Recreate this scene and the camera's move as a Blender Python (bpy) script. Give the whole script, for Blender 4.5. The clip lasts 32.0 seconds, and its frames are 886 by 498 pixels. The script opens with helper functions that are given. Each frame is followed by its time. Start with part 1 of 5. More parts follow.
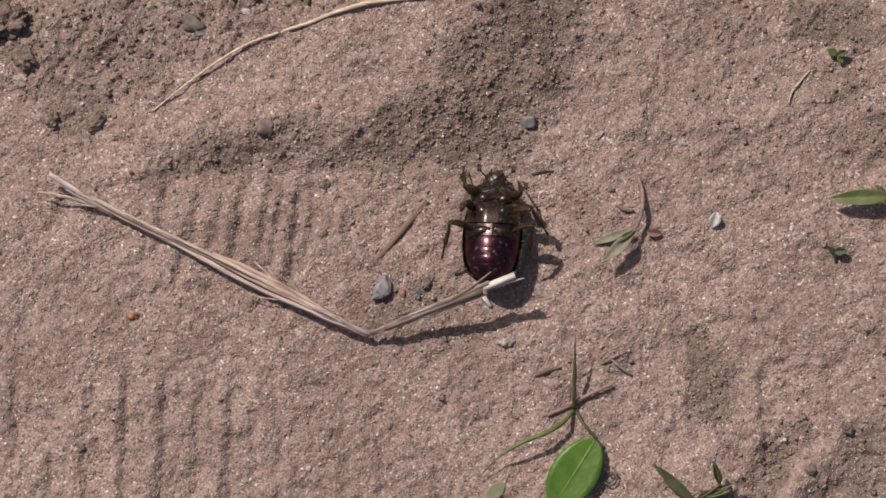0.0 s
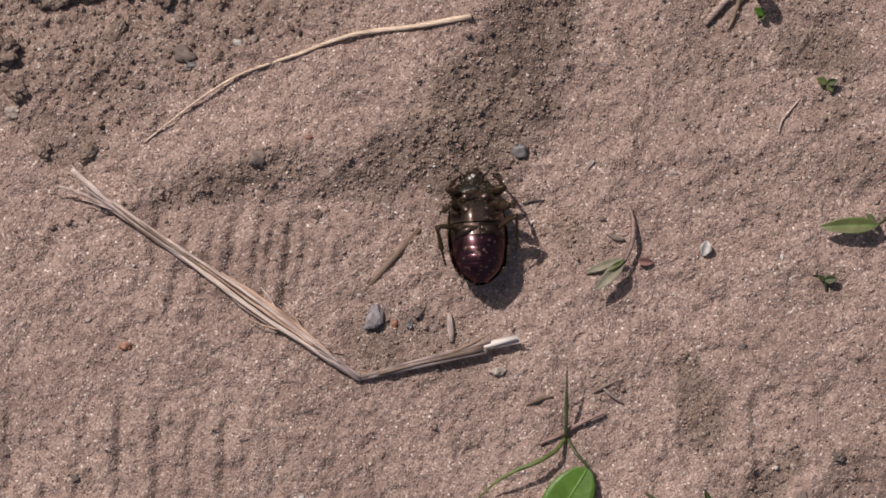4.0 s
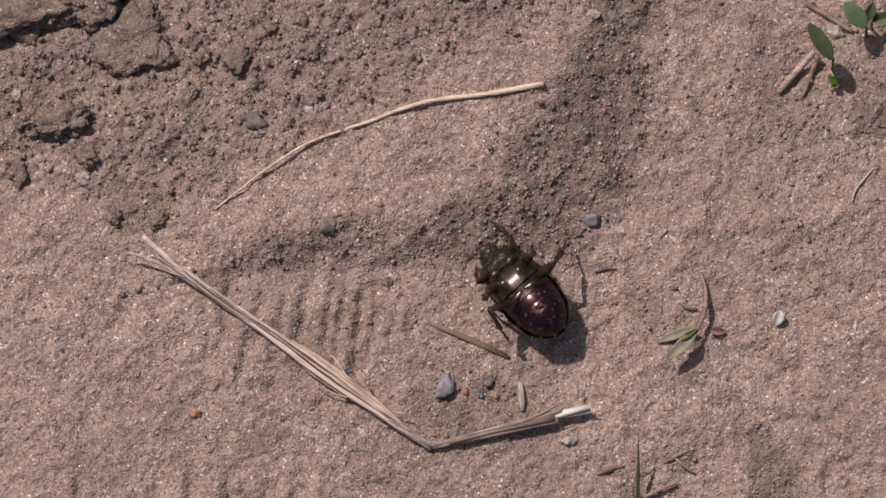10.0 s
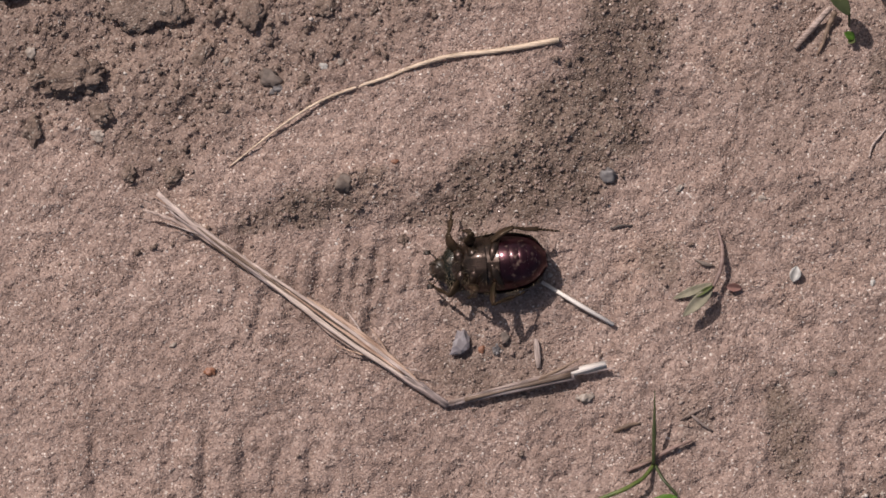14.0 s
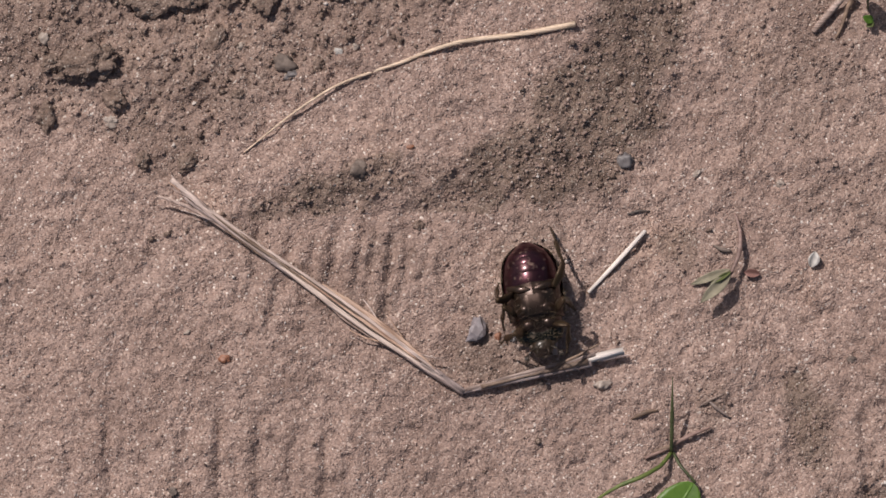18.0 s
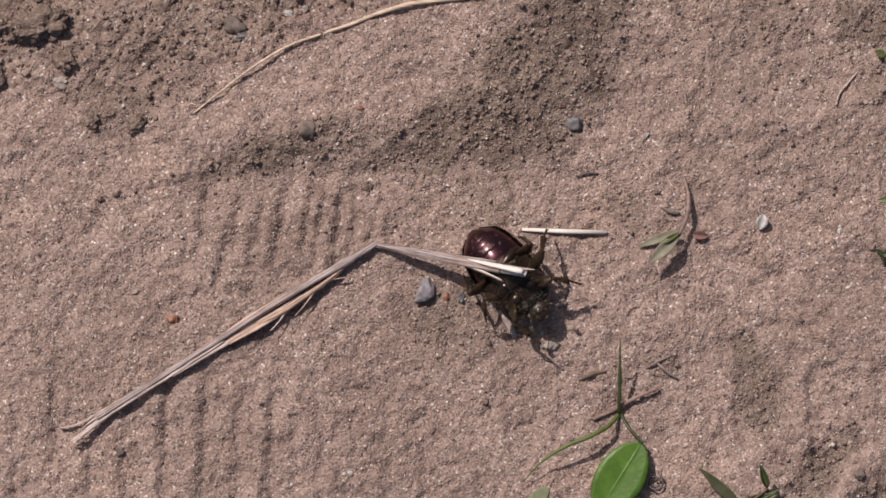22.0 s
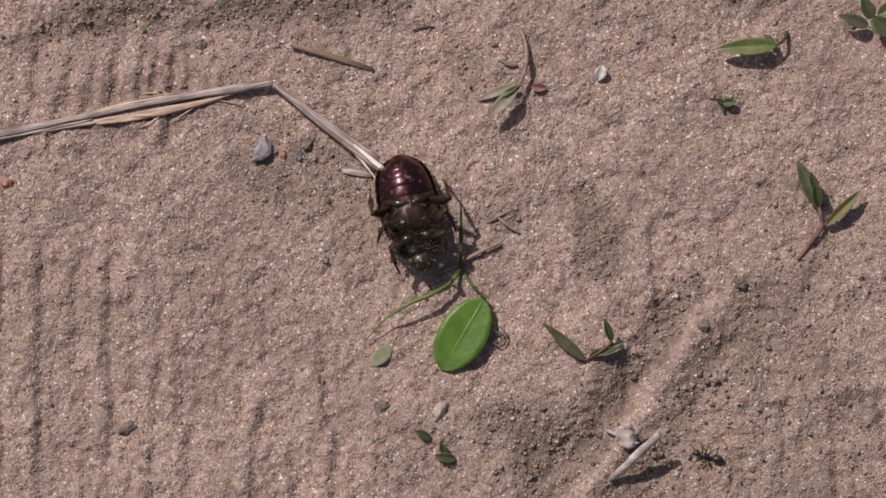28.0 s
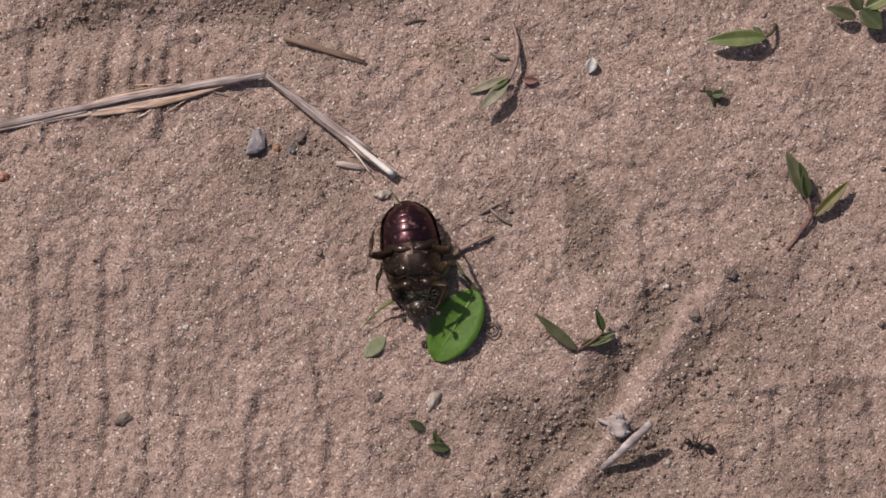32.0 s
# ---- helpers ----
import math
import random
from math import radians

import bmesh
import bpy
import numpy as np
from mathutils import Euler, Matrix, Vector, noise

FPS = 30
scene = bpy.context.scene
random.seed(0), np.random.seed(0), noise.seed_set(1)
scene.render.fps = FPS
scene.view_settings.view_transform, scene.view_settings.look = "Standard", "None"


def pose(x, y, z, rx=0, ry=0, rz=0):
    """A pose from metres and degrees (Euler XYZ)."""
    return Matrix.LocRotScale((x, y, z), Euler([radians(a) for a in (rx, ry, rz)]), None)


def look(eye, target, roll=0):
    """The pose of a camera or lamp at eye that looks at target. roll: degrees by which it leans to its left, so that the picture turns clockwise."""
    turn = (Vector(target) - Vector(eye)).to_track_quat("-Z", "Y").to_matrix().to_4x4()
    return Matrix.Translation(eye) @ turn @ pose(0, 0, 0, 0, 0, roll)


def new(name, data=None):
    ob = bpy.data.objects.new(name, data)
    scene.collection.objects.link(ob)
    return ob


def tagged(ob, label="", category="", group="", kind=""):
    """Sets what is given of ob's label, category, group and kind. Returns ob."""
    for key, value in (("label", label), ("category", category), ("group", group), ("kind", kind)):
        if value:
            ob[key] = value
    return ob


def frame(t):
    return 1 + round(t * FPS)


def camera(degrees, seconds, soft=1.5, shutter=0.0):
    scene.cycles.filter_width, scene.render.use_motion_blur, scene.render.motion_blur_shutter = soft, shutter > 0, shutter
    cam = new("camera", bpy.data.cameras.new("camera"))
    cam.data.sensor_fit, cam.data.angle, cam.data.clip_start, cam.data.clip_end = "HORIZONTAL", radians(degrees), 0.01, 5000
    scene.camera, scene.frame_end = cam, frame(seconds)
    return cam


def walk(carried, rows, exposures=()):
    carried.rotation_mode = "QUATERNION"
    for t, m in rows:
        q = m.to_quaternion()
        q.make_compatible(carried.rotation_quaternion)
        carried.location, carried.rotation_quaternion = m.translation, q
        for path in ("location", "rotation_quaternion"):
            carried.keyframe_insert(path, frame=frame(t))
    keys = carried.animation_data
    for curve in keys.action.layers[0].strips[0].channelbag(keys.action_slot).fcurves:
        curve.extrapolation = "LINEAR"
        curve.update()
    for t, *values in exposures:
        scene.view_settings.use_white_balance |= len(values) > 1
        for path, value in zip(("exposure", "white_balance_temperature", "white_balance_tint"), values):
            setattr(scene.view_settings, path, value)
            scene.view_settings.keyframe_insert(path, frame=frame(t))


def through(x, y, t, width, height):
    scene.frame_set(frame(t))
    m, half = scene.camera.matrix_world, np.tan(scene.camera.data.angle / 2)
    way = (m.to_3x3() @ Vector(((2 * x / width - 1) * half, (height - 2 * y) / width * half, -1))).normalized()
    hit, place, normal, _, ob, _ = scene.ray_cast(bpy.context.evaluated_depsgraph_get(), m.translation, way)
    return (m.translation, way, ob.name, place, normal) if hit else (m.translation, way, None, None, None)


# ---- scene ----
cam = camera(10.0, 32.0, soft=1.66, shutter=0.3)
walk(cam, [
    (0, pose(0.01169, -0.06196, 0.79767, 3.61, 0.25, -0.02)),
    (0.5, pose(0.01210, -0.06161, 0.79767, 3.60, 0.22, -0.16)),
    (1, pose(0.01077, -0.06179, 0.80099, 3.59, 0.19, -0.14)),
    (1.5, pose(0.01075, -0.05985, 0.79951, 3.60, 0.16, -0.10)),
    (2, pose(0.01037, -0.05986, 0.79982, 3.61, 0.14, 0.02)),
    (2.5, pose(0.01042, -0.05975, 0.79998, 3.63, 0.10, 0.03)),
    (3, pose(0.00979, -0.05975, 0.80009, 3.68, 0.06, -0.15)),
    (3.5, pose(0.00914, -0.06044, 0.79947, 3.74, 0.02, -0.22)),
    (5.5, pose(0.00897, -0.05911, 0.80435, 4.01, -0.08, -0.34)),
    (6, pose(0.00827, -0.06136, 0.80121, 4.05, -0.02, -0.27)),
    (6.5, pose(0.00944, -0.06075, 0.80153, 4.09, 0.06, -0.21)),
    (7, pose(0.01089, -0.05946, 0.80315, 4.16, 0.17, -0.15)),
    (7.5, pose(0.01322, -0.05860, 0.80119, 4.23, 0.28, -0.23)),
    (8, pose(0.01131, -0.05890, 0.79921, 4.31, 0.40, -0.22)),
    (8.5, pose(0.00790, -0.05898, 0.79685, 4.38, 0.51, -0.07)),
    (9, pose(0.00778, -0.05835, 0.79742, 4.42, 0.61, 0.03)),
    (9.5, pose(0.00928, -0.05809, 0.79880, 4.43, 0.68, -0.03)),
    (10, pose(0.00876, -0.05785, 0.79701, 4.43, 0.75, 0.02)),
    (10.5, pose(0.00902, -0.05885, 0.79798, 4.42, 0.82, -0.09)),
    (11, pose(0.01110, -0.05849, 0.79717, 4.40, 0.90, -0.06)),
    (11.5, pose(0.01221, -0.05843, 0.79829, 4.39, 0.99, -0.00)),
    (12, pose(0.01280, -0.05775, 0.79843, 4.37, 1.09, 0.05)),
    (12.5, pose(0.01390, -0.05877, 0.79654, 4.35, 1.18, 0.02)),
    (13, pose(0.01404, -0.06258, 0.79097, 4.31, 1.26, -0.15)),
    (13.5, pose(0.01377, -0.06237, 0.79155, 4.26, 1.30, -0.01)),
    (14, pose(0.01424, -0.06142, 0.79421, 4.21, 1.33, -0.06)),
    (14.5, pose(0.01467, -0.06103, 0.79495, 4.17, 1.35, -0.01)),
    (16.5, pose(0.01657, -0.06075, 0.79093, 4.17, 1.59, 0.09)),
    (17, pose(0.01484, -0.06264, 0.79143, 4.18, 1.63, -0.06)),
    (17.5, pose(0.01536, -0.06272, 0.78939, 4.22, 1.61, -0.14)),
    (18, pose(0.01496, -0.06458, 0.78830, 4.31, 1.58, -0.14)),
    (18.5, pose(0.01728, -0.06919, 0.79180, 4.48, 1.51, -0.00)),
    (19, pose(0.02170, -0.07560, 0.78964, 4.74, 1.45, -0.10)),
    (19.5, pose(0.02148, -0.07957, 0.79198, 5.06, 1.39, -0.13)),
    (20, pose(0.02035, -0.08234, 0.79158, 5.40, 1.35, 0.01)),
    (20.5, pose(0.02071, -0.08845, 0.79030, 5.72, 1.31, 0.04)),
    (21, pose(0.02025, -0.09235, 0.79079, 6.02, 1.29, 0.03)),
    (21.5, pose(0.01914, -0.09535, 0.78662, 6.26, 1.26, 0.19)),
    (22, pose(0.01814, -0.09983, 0.78548, 6.44, 1.21, 0.09)),
    (22.5, pose(0.01714, -0.10065, 0.78553, 6.56, 1.11, 0.24)),
    (23, pose(0.01581, -0.10129, 0.78688, 6.63, 0.96, 0.21)),
    (23.5, pose(0.01372, -0.10095, 0.79055, 6.62, 0.75, 0.27)),
    (24, pose(0.01263, -0.10214, 0.78938, 6.54, 0.51, -0.06)),
    (24.5, pose(0.01320, -0.10300, 0.78352, 6.40, 0.25, -0.29)),
    (25, pose(0.01101, -0.10041, 0.78183, 6.20, -0.04, -0.37)),
    (25.5, pose(0.01148, -0.10061, 0.78639, 5.96, -0.28, -0.65)),
    (26, pose(0.01014, -0.09888, 0.78647, 5.65, -0.51, -0.91)),
    (26.5, pose(0.01038, -0.10044, 0.78393, 5.23, -0.74, -1.18)),
    (28.5, pose(-0.00016, -0.07489, 0.77862, 3.04, -1.78, -1.38)),
    (29, pose(-0.00230, -0.07404, 0.78087, 2.89, -1.85, -1.43)),
    (29.5, pose(-0.00097, -0.07247, 0.78460, 2.89, -1.86, -1.41)),
    (30, pose(0.00102, -0.07544, 0.77869, 2.95, -1.83, -1.60)),
    (30.5, pose(0.00037, -0.07627, 0.78085, 3.05, -1.81, -1.44)),
    (31, pose(0.00329, -0.07658, 0.78355, 3.15, -1.79, -1.51)),
    (31.5, pose(0.00134, -0.07860, 0.78092, 3.24, -1.76, -1.40)),
    (32, pose(0.00189, -0.08002, 0.78567, 3.32, -1.76, -1.58)),
], exposures=[(0, -0.13, 6540, 14.5), (32, -0.13, 6540, 14.5)])

# ---- light: high sun from the upper left, clear sky ----
SUN_ELEV, SUN_AZ = radians(52), math.atan2(0.76, -0.65)
world = bpy.data.worlds.new("sky")
scene.world = world
world.use_nodes = True
wn = world.node_tree
sky = wn.nodes.new("ShaderNodeTexSky")
sky.sky_type, sky.sun_disc = "NISHITA", False
sky.dust_density = 4.0
sky.sun_elevation, sky.sun_rotation = SUN_ELEV, math.pi / 2 - SUN_AZ
wn.nodes["Background"].inputs["Strength"].default_value = 0.06
wn.links.new(sky.outputs[0], wn.nodes["Background"].inputs["Color"])
sun = new("sun", bpy.data.lights.new("sun", "SUN"))
sun.data.energy, sun.data.angle, sun.data.color = 3.7, radians(0.53), (1.0, 0.94, 0.88)
sun_way = Vector((math.cos(SUN_ELEV) * math.cos(SUN_AZ), math.cos(SUN_ELEV) * math.sin(SUN_AZ), math.sin(SUN_ELEV)))
sun.matrix_world = look(sun_way * 3, (0, 0, 0))
scene.view_settings.exposure = 0.0

K = 0.001  # the plan is drawn in millimetres


# ---- materials ----
def material(name):
    m = bpy.data.materials.new(name)
    m.use_nodes = True
    nt = m.node_tree
    return m, nt, nt.nodes["Principled BSDF"]


def node(nt, kind, **inputs):
    n = nt.nodes.new(kind)
    for k, v in inputs.items():
        n.inputs[k.replace("_", " ")].default_value = v
    return n


def ramp(nt, fac, stops, mode="LINEAR"):
    r = nt.nodes.new("ShaderNodeValToRGB")
    r.color_ramp.interpolation = mode
    els = r.color_ramp.elements
    while len(els) < len(stops):
        els.new(0.5)
    for e, (p, c) in zip(els, stops):
        e.position, e.color = p, (*c, 1)
    nt.links.new(fac, r.inputs[0])
    return r.outputs[0]


def mixed(nt, kind, fac, a, b):
    n = nt.nodes.new("ShaderNodeMix")
    n.data_type, n.blend_type = "RGBA", kind
    for sock, v in ((n.inputs[0], fac), (n.inputs[6], a), (n.inputs[7], b)):
        if hasattr(v, "is_linked"):
            nt.links.new(v, sock)
        else:
            sock.default_value = v if isinstance(v, float) else (*v, 1)
    return n.outputs[2]


def coords(nt, scale=(1, 1, 1)):
    tc = nt.nodes.new("ShaderNodeTexCoord")
    mp = nt.nodes.new("ShaderNodeMapping")
    mp.inputs["Scale"].default_value = scale
    nt.links.new(tc.outputs["Object"], mp.inputs["Vector"])
    return mp.outputs[0]


def bump(nt, bsdf, height, strength, distance):
    b = node(nt, "ShaderNodeBump", Strength=strength, Distance=distance)
    nt.links.new(height, b.inputs["Height"])
    nt.links.new(b.outputs[0], bsdf.inputs["Normal"])


def textured(nt, kind, vec, scale, detail=None):
    n = nt.nodes.new(kind)
    n.inputs["Scale"].default_value = scale
    if detail is not None:
        n.inputs["Detail"].default_value = detail
    nt.links.new(vec, n.inputs["Vector"])
    return n


SAND = [(0.0, (0.20, 0.138, 0.112)), (0.10, (0.29, 0.205, 0.169)), (0.35, (0.345, 0.246, 0.204)), (0.62, (0.385, 0.277, 0.232)), (0.88, (0.455, 0.335, 0.28)), (0.975, (0.56, 0.44, 0.375)), (1.0, (0.84, 0.76, 0.69))]


def sand_material(name, wet=None):
    """Dry quartz sand: a mosaic of single grains over slow stains of damper, siltier patches."""
    m, nt, bsdf = material(name)
    vec = coords(nt)
    cell = textured(nt, "ShaderNodeTexVoronoi", vec, 3300)
    sep = nt.nodes.new("ShaderNodeSeparateColor")
    nt.links.new(cell.outputs["Color"], sep.inputs[0])
    grain = ramp(nt, sep.outputs[0], SAND)
    stain = ramp(nt, textured(nt, "ShaderNodeTexNoise", vec, 55, 5).outputs[0], [(0.36, (0.80, 0.78, 0.77)), (0.56, (1, 1, 1)), (0.72, (1.0, 0.97, 0.93))])
    silt = ramp(nt, textured(nt, "ShaderNodeTexNoise", vec, 420, 4).outputs[0], [(0.34, (0.78, 0.76, 0.75)), (0.52, (1, 1, 1))])
    col = mixed(nt, "MULTIPLY", 1.0, mixed(nt, "MULTIPLY", 1.0, grain, stain), silt)
    # one mask darkens for damp soil and for painted slope, groove and weed shade
    damp_shade = nt.nodes.new("ShaderNodeAttribute")
    damp_shade.attribute_name = "damp_shade"
    col = mixed(nt, "MULTIPLY", damp_shade.outputs["Fac"] if wet is None else wet, col, (0.55, 0.55, 0.515))
    nt.links.new(col, bsdf.inputs["Base Color"])
    rough = nt.nodes.new("ShaderNodeMapRange")
    nt.links.new(sep.outputs[1], rough.inputs[0])
    rough.inputs[1].default_value, rough.inputs[2].default_value = 0.0, 0.3
    rough.inputs[3].default_value, rough.inputs[4].default_value = 0.18, 0.85
    nt.links.new(rough.outputs[0], bsdf.inputs["Roughness"])
    add = nt.nodes.new("ShaderNodeMath")
    add.operation = "MULTIPLY_ADD"
    nt.links.new(cell.outputs["Distance"], add.inputs[0])
    add.inputs[1].default_value = -1.0
    nt.links.new(textured(nt, "ShaderNodeTexNoise", vec, 1500, 3).outputs[0], add.inputs[2])
    bump(nt, bsdf, add.outputs[0], 0.75, 0.00022)
    return m


def grain_material(name, tone=1.0):
    m, nt, bsdf = material(name)
    geo = nt.nodes.new("ShaderNodeNewGeometry")
    nt.links.new(ramp(nt, geo.outputs["Random Per Island"], [(p, tuple(tone * v for v in c)) for p, c in SAND]), bsdf.inputs["Base Color"])
    more = nt.nodes.new("ShaderNodeMath")
    more.operation = "FRACT"
    mul = nt.nodes.new("ShaderNodeMath")
    mul.operation = "MULTIPLY"
    mul.inputs[1].default_value = 37.7
    nt.links.new(geo.outputs["Random Per Island"], mul.inputs[0])
    nt.links.new(mul.outputs[0], more.inputs[0])
    mr = nt.nodes.new("ShaderNodeMapRange")
    nt.links.new(more.outputs[0], mr.inputs[0])
    mr.inputs[2].default_value, mr.inputs[3].default_value, mr.inputs[4].default_value = 0.45, 0.14, 0.7
    nt.links.new(mr.outputs[0], bsdf.inputs["Roughness"])
    return m


def stony(name, dark, light, scale=900, rough=0.75, depth=0.0002):
    m, nt, bsdf = material(name)
    vec = coords(nt)
    n = textured(nt, "ShaderNodeTexNoise", vec, scale, 5)
    v = textured(nt, "ShaderNodeTexVoronoi", vec, scale * 2.5)
    c = mixed(nt, "MULTIPLY", 0.55, ramp(nt, n.outputs[0], [(0.3, dark), (0.7, light)]), ramp(nt, v.outputs["Distance"], [(0.0, (1, 1, 1)), (0.8, (0.45, 0.42, 0.4))]))
    nt.links.new(c, bsdf.inputs["Base Color"])
    bsdf.inputs["Roughness"].default_value = rough
    bump(nt, bsdf, n.outputs[0], 0.6, depth)
    return m


def fibrous(name, dark, light, along=(60, 900, 900), rough=0.6, stain=1.0):
    """Plant fibre with its grain along local x."""
    m, nt, bsdf = material(name)
    vec = coords(nt, along)
    n = textured(nt, "ShaderNodeTexNoise", vec, 1.0, 4)
    big = textured(nt, "ShaderNodeTexNoise", coords(nt), 160, 3)
    c = ramp(nt, n.outputs[0], [(0.32, dark), (0.62, light)])
    c = mixed(nt, "MULTIPLY", stain, c, ramp(nt, big.outputs[0], [(0.35, (0.62, 0.58, 0.55)), (0.6, (1, 1, 1))]))
    info = nt.nodes.new("ShaderNodeObjectInfo")
    c = mixed(nt, "MULTIPLY", stain, c, ramp(nt, info.outputs["Random"], [(0.0, (0.72, 0.70, 0.68)), (1.0, (1.08, 1.03, 0.96))]))
    nt.links.new(c, bsdf.inputs["Base Color"])
    bsdf.inputs["Roughness"].default_value = rough
    bump(nt, bsdf, n.outputs[0], 0.5, 0.00015)
    return m


def leafy(name, dark, light, rough=0.42, through=0.25):
    m, nt, bsdf = material(name)
    vec = coords(nt)
    n = textured(nt, "ShaderNodeTexNoise", vec, 380, 4)
    w = textured(nt, "ShaderNodeTexVoronoi", vec, 1500)
    c = ramp(nt, n.outputs[0], [(0.3, dark), (0.7, light)])
    c = mixed(nt, "MULTIPLY", 0.35, c, ramp(nt, w.outputs["Distance"], [(0.0, (1, 1, 1)), (0.9, (0.5, 0.55, 0.45))]))
    nt.links.new(c, bsdf.inputs["Base Color"])
    bsdf.inputs["Roughness"].default_value = rough
    bump(nt, bsdf, w.outputs["Distance"], 0.25, 0.0001)
    tr = nt.nodes.new("ShaderNodeBsdfTranslucent")
    nt.links.new(c, tr.inputs[0])
    mx = nt.nodes.new("ShaderNodeMixShader")
    mx.inputs[0].default_value = through
    nt.links.new(bsdf.outputs[0], mx.inputs[1])
    nt.links.new(tr.outputs[0], mx.inputs[2])
    nt.links.new(mx.outputs[0], nt.nodes["Material Output"].inputs["Surface"])
    return m


def chitin(name, base, metal, rough, dust=0.0, tint=(1, 1, 1), coat=0.0):
    """Insect cuticle: dark gloss with a coppery tone, pitted, dusted with sand."""
    m, nt, bsdf = material(name)
    vec = coords(nt)
    n = textured(nt, "ShaderNodeTexNoise", vec, 700, 4)
    bsdf.inputs["Specular Tint"].default_value = (*tint, 1)
    bsdf.inputs["Coat Weight"].default_value, bsdf.inputs["Coat Roughness"].default_value, bsdf.inputs["Coat Tint"].default_value = coat, 0.16, (1.0, 0.86, 0.88, 1)
    pits = textured(nt, "ShaderNodeTexVoronoi", vec, 2600)
    c = mixed(nt, "MIX", 0.5, base, ramp(nt, n.outputs[0], [(0.35, (0.35 * base[0], 0.62 * base[1], 0.45 * base[2])), (0.65, tuple(1.4 * v for v in base))]))
    d = ramp(nt, textured(nt, "ShaderNodeTexNoise", vec, 1300, 5).outputs[0], [(0.58 - dust, (0, 0, 0)), (0.74 - dust, (1, 1, 1))])
    c = mixed(nt, "MIX", d, c, (0.13, 0.095, 0.07))
    nt.links.new(c, bsdf.inputs["Base Color"])
    mr = nt.nodes.new("ShaderNodeMapRange")
    nt.links.new(d, mr.inputs[0])
    mr.inputs[3].default_value, mr.inputs[4].default_value = rough, 0.75
    nt.links.new(mr.outputs[0], bsdf.inputs["Roughness"])
    mm = nt.nodes.new("ShaderNodeMapRange")
    nt.links.new(d, mm.inputs[0])
    mm.inputs[3].default_value, mm.inputs[4].default_value = metal, 0.0
    nt.links.new(mm.outputs[0], bsdf.inputs["Metallic"])
    bump(nt, bsdf, pits.outputs["Distance"], 0.08, 0.00006)
    return m


# the last grain tone is darker, for damp sand and painted shade
M_SAND, M_GRAIN, M_GRAIN_DAMP_SHADE = sand_material("sand"), grain_material("loose_grains"), grain_material("damp_shade_grains", 0.76)
M_CLOD = sand_material("caked_soil", 0.85)
M_SLATE = stony("blue_grey_stone", (0.13, 0.118, 0.12), (0.27, 0.25, 0.245), 500, 0.5)
M_DARK = stony("dark_stone", (0.13, 0.10, 0.085), (0.27, 0.215, 0.18), 700, 0.75)
M_PALE = stony("pale_stone", (0.34, 0.28, 0.235), (0.56, 0.48, 0.415), 500, 0.5)
M_RUST = stony("rusty_stone", (0.24, 0.10, 0.055), (0.42, 0.20, 0.12), 700, 0.5)
M_SHELL = stony("shell", (0.50, 0.47, 0.43), (0.74, 0.72, 0.68), 400, 0.35)
M_STRAW = fibrous("grey_straw", (0.20, 0.148, 0.132), (0.64, 0.51, 0.46), (220, 4200, 4200))
M_BLOND = fibrous("blond_grass", (0.42, 0.31, 0.22), (0.86, 0.70, 0.545), (220, 4200, 4200), stain=0.5)
M_PALE_STRAW = fibrous("pale_straw", (0.30, 0.235, 0.215), (0.78, 0.655, 0.605), (220, 4200, 4200), stain=0.8)
M_CREAM = fibrous("cream_straw", (0.48, 0.375, 0.32), (0.90, 0.765, 0.68), (220, 4200, 4200), stain=0.5)
M_GREY = fibrous("weathered_straw", (0.17, 0.14, 0.14), (0.62, 0.52, 0.51), (220, 4200, 4200))
M_GOLD = fibrous("golden_straw", (0.34, 0.205, 0.145), (0.78, 0.585, 0.47), (220, 4200, 4200))
M_PITH = fibrous("white_pith", (0.70, 0.61, 0.55), (0.90, 0.83, 0.765), rough=0.7, stain=0.25)
# strand colour that paints the shade in gaps of the split straw
M_GAP_SHADE = fibrous("straw_gap_shade", (0.07, 0.05, 0.04), (0.22, 0.15, 0.115))
M_BROWN = fibrous("brown_twig", (0.14, 0.095, 0.07), (0.34, 0.25, 0.19))
M_TAUPE = fibrous("taupe_stick", (0.14, 0.105, 0.095), (0.42, 0.335, 0.30))
M_BARK = fibrous("grey_bark", (0.10, 0.085, 0.08), (0.26, 0.225, 0.21))
M_SILVER = fibrous("silver_bark", (0.36, 0.325, 0.34), (0.72, 0.65, 0.67))
M_SHARD = stony("slate_shard", (0.20, 0.18, 0.19), (0.39, 0.345, 0.36), 420, 0.5)
M_DUSK = fibrous("dusky_stalk", (0.24, 0.15, 0.13), (0.46, 0.33, 0.295))
M_RED = fibrous("red_stem", (0.12, 0.06, 0.055), (0.30, 0.16, 0.14))
M_LEAF = leafy("fresh_leaf", (0.085, 0.18, 0.02), (0.145, 0.275, 0.042))
M_LEAF_MID = leafy("lance_leaf", (0.125, 0.15, 0.05), (0.21, 0.235, 0.085))
M_LEAF_YELLOW = leafy("yellowing_leaf", (0.115, 0.10, 0.026), (0.185, 0.16, 0.05), 0.5, 0.15)
M_LEAF_DARK = leafy("dark_leaf", (0.052, 0.064, 0.024), (0.098, 0.114, 0.045), 0.5, 0.12)
M_LEAF_BLUE = leafy("blue_green_leaf", (0.10, 0.155, 0.075), (0.16, 0.225, 0.115), 0.5, 0.15)
M_CAST = leafy("bleached_leaf", (0.21, 0.225, 0.125), (0.31, 0.315, 0.19), 0.8, 0.1)
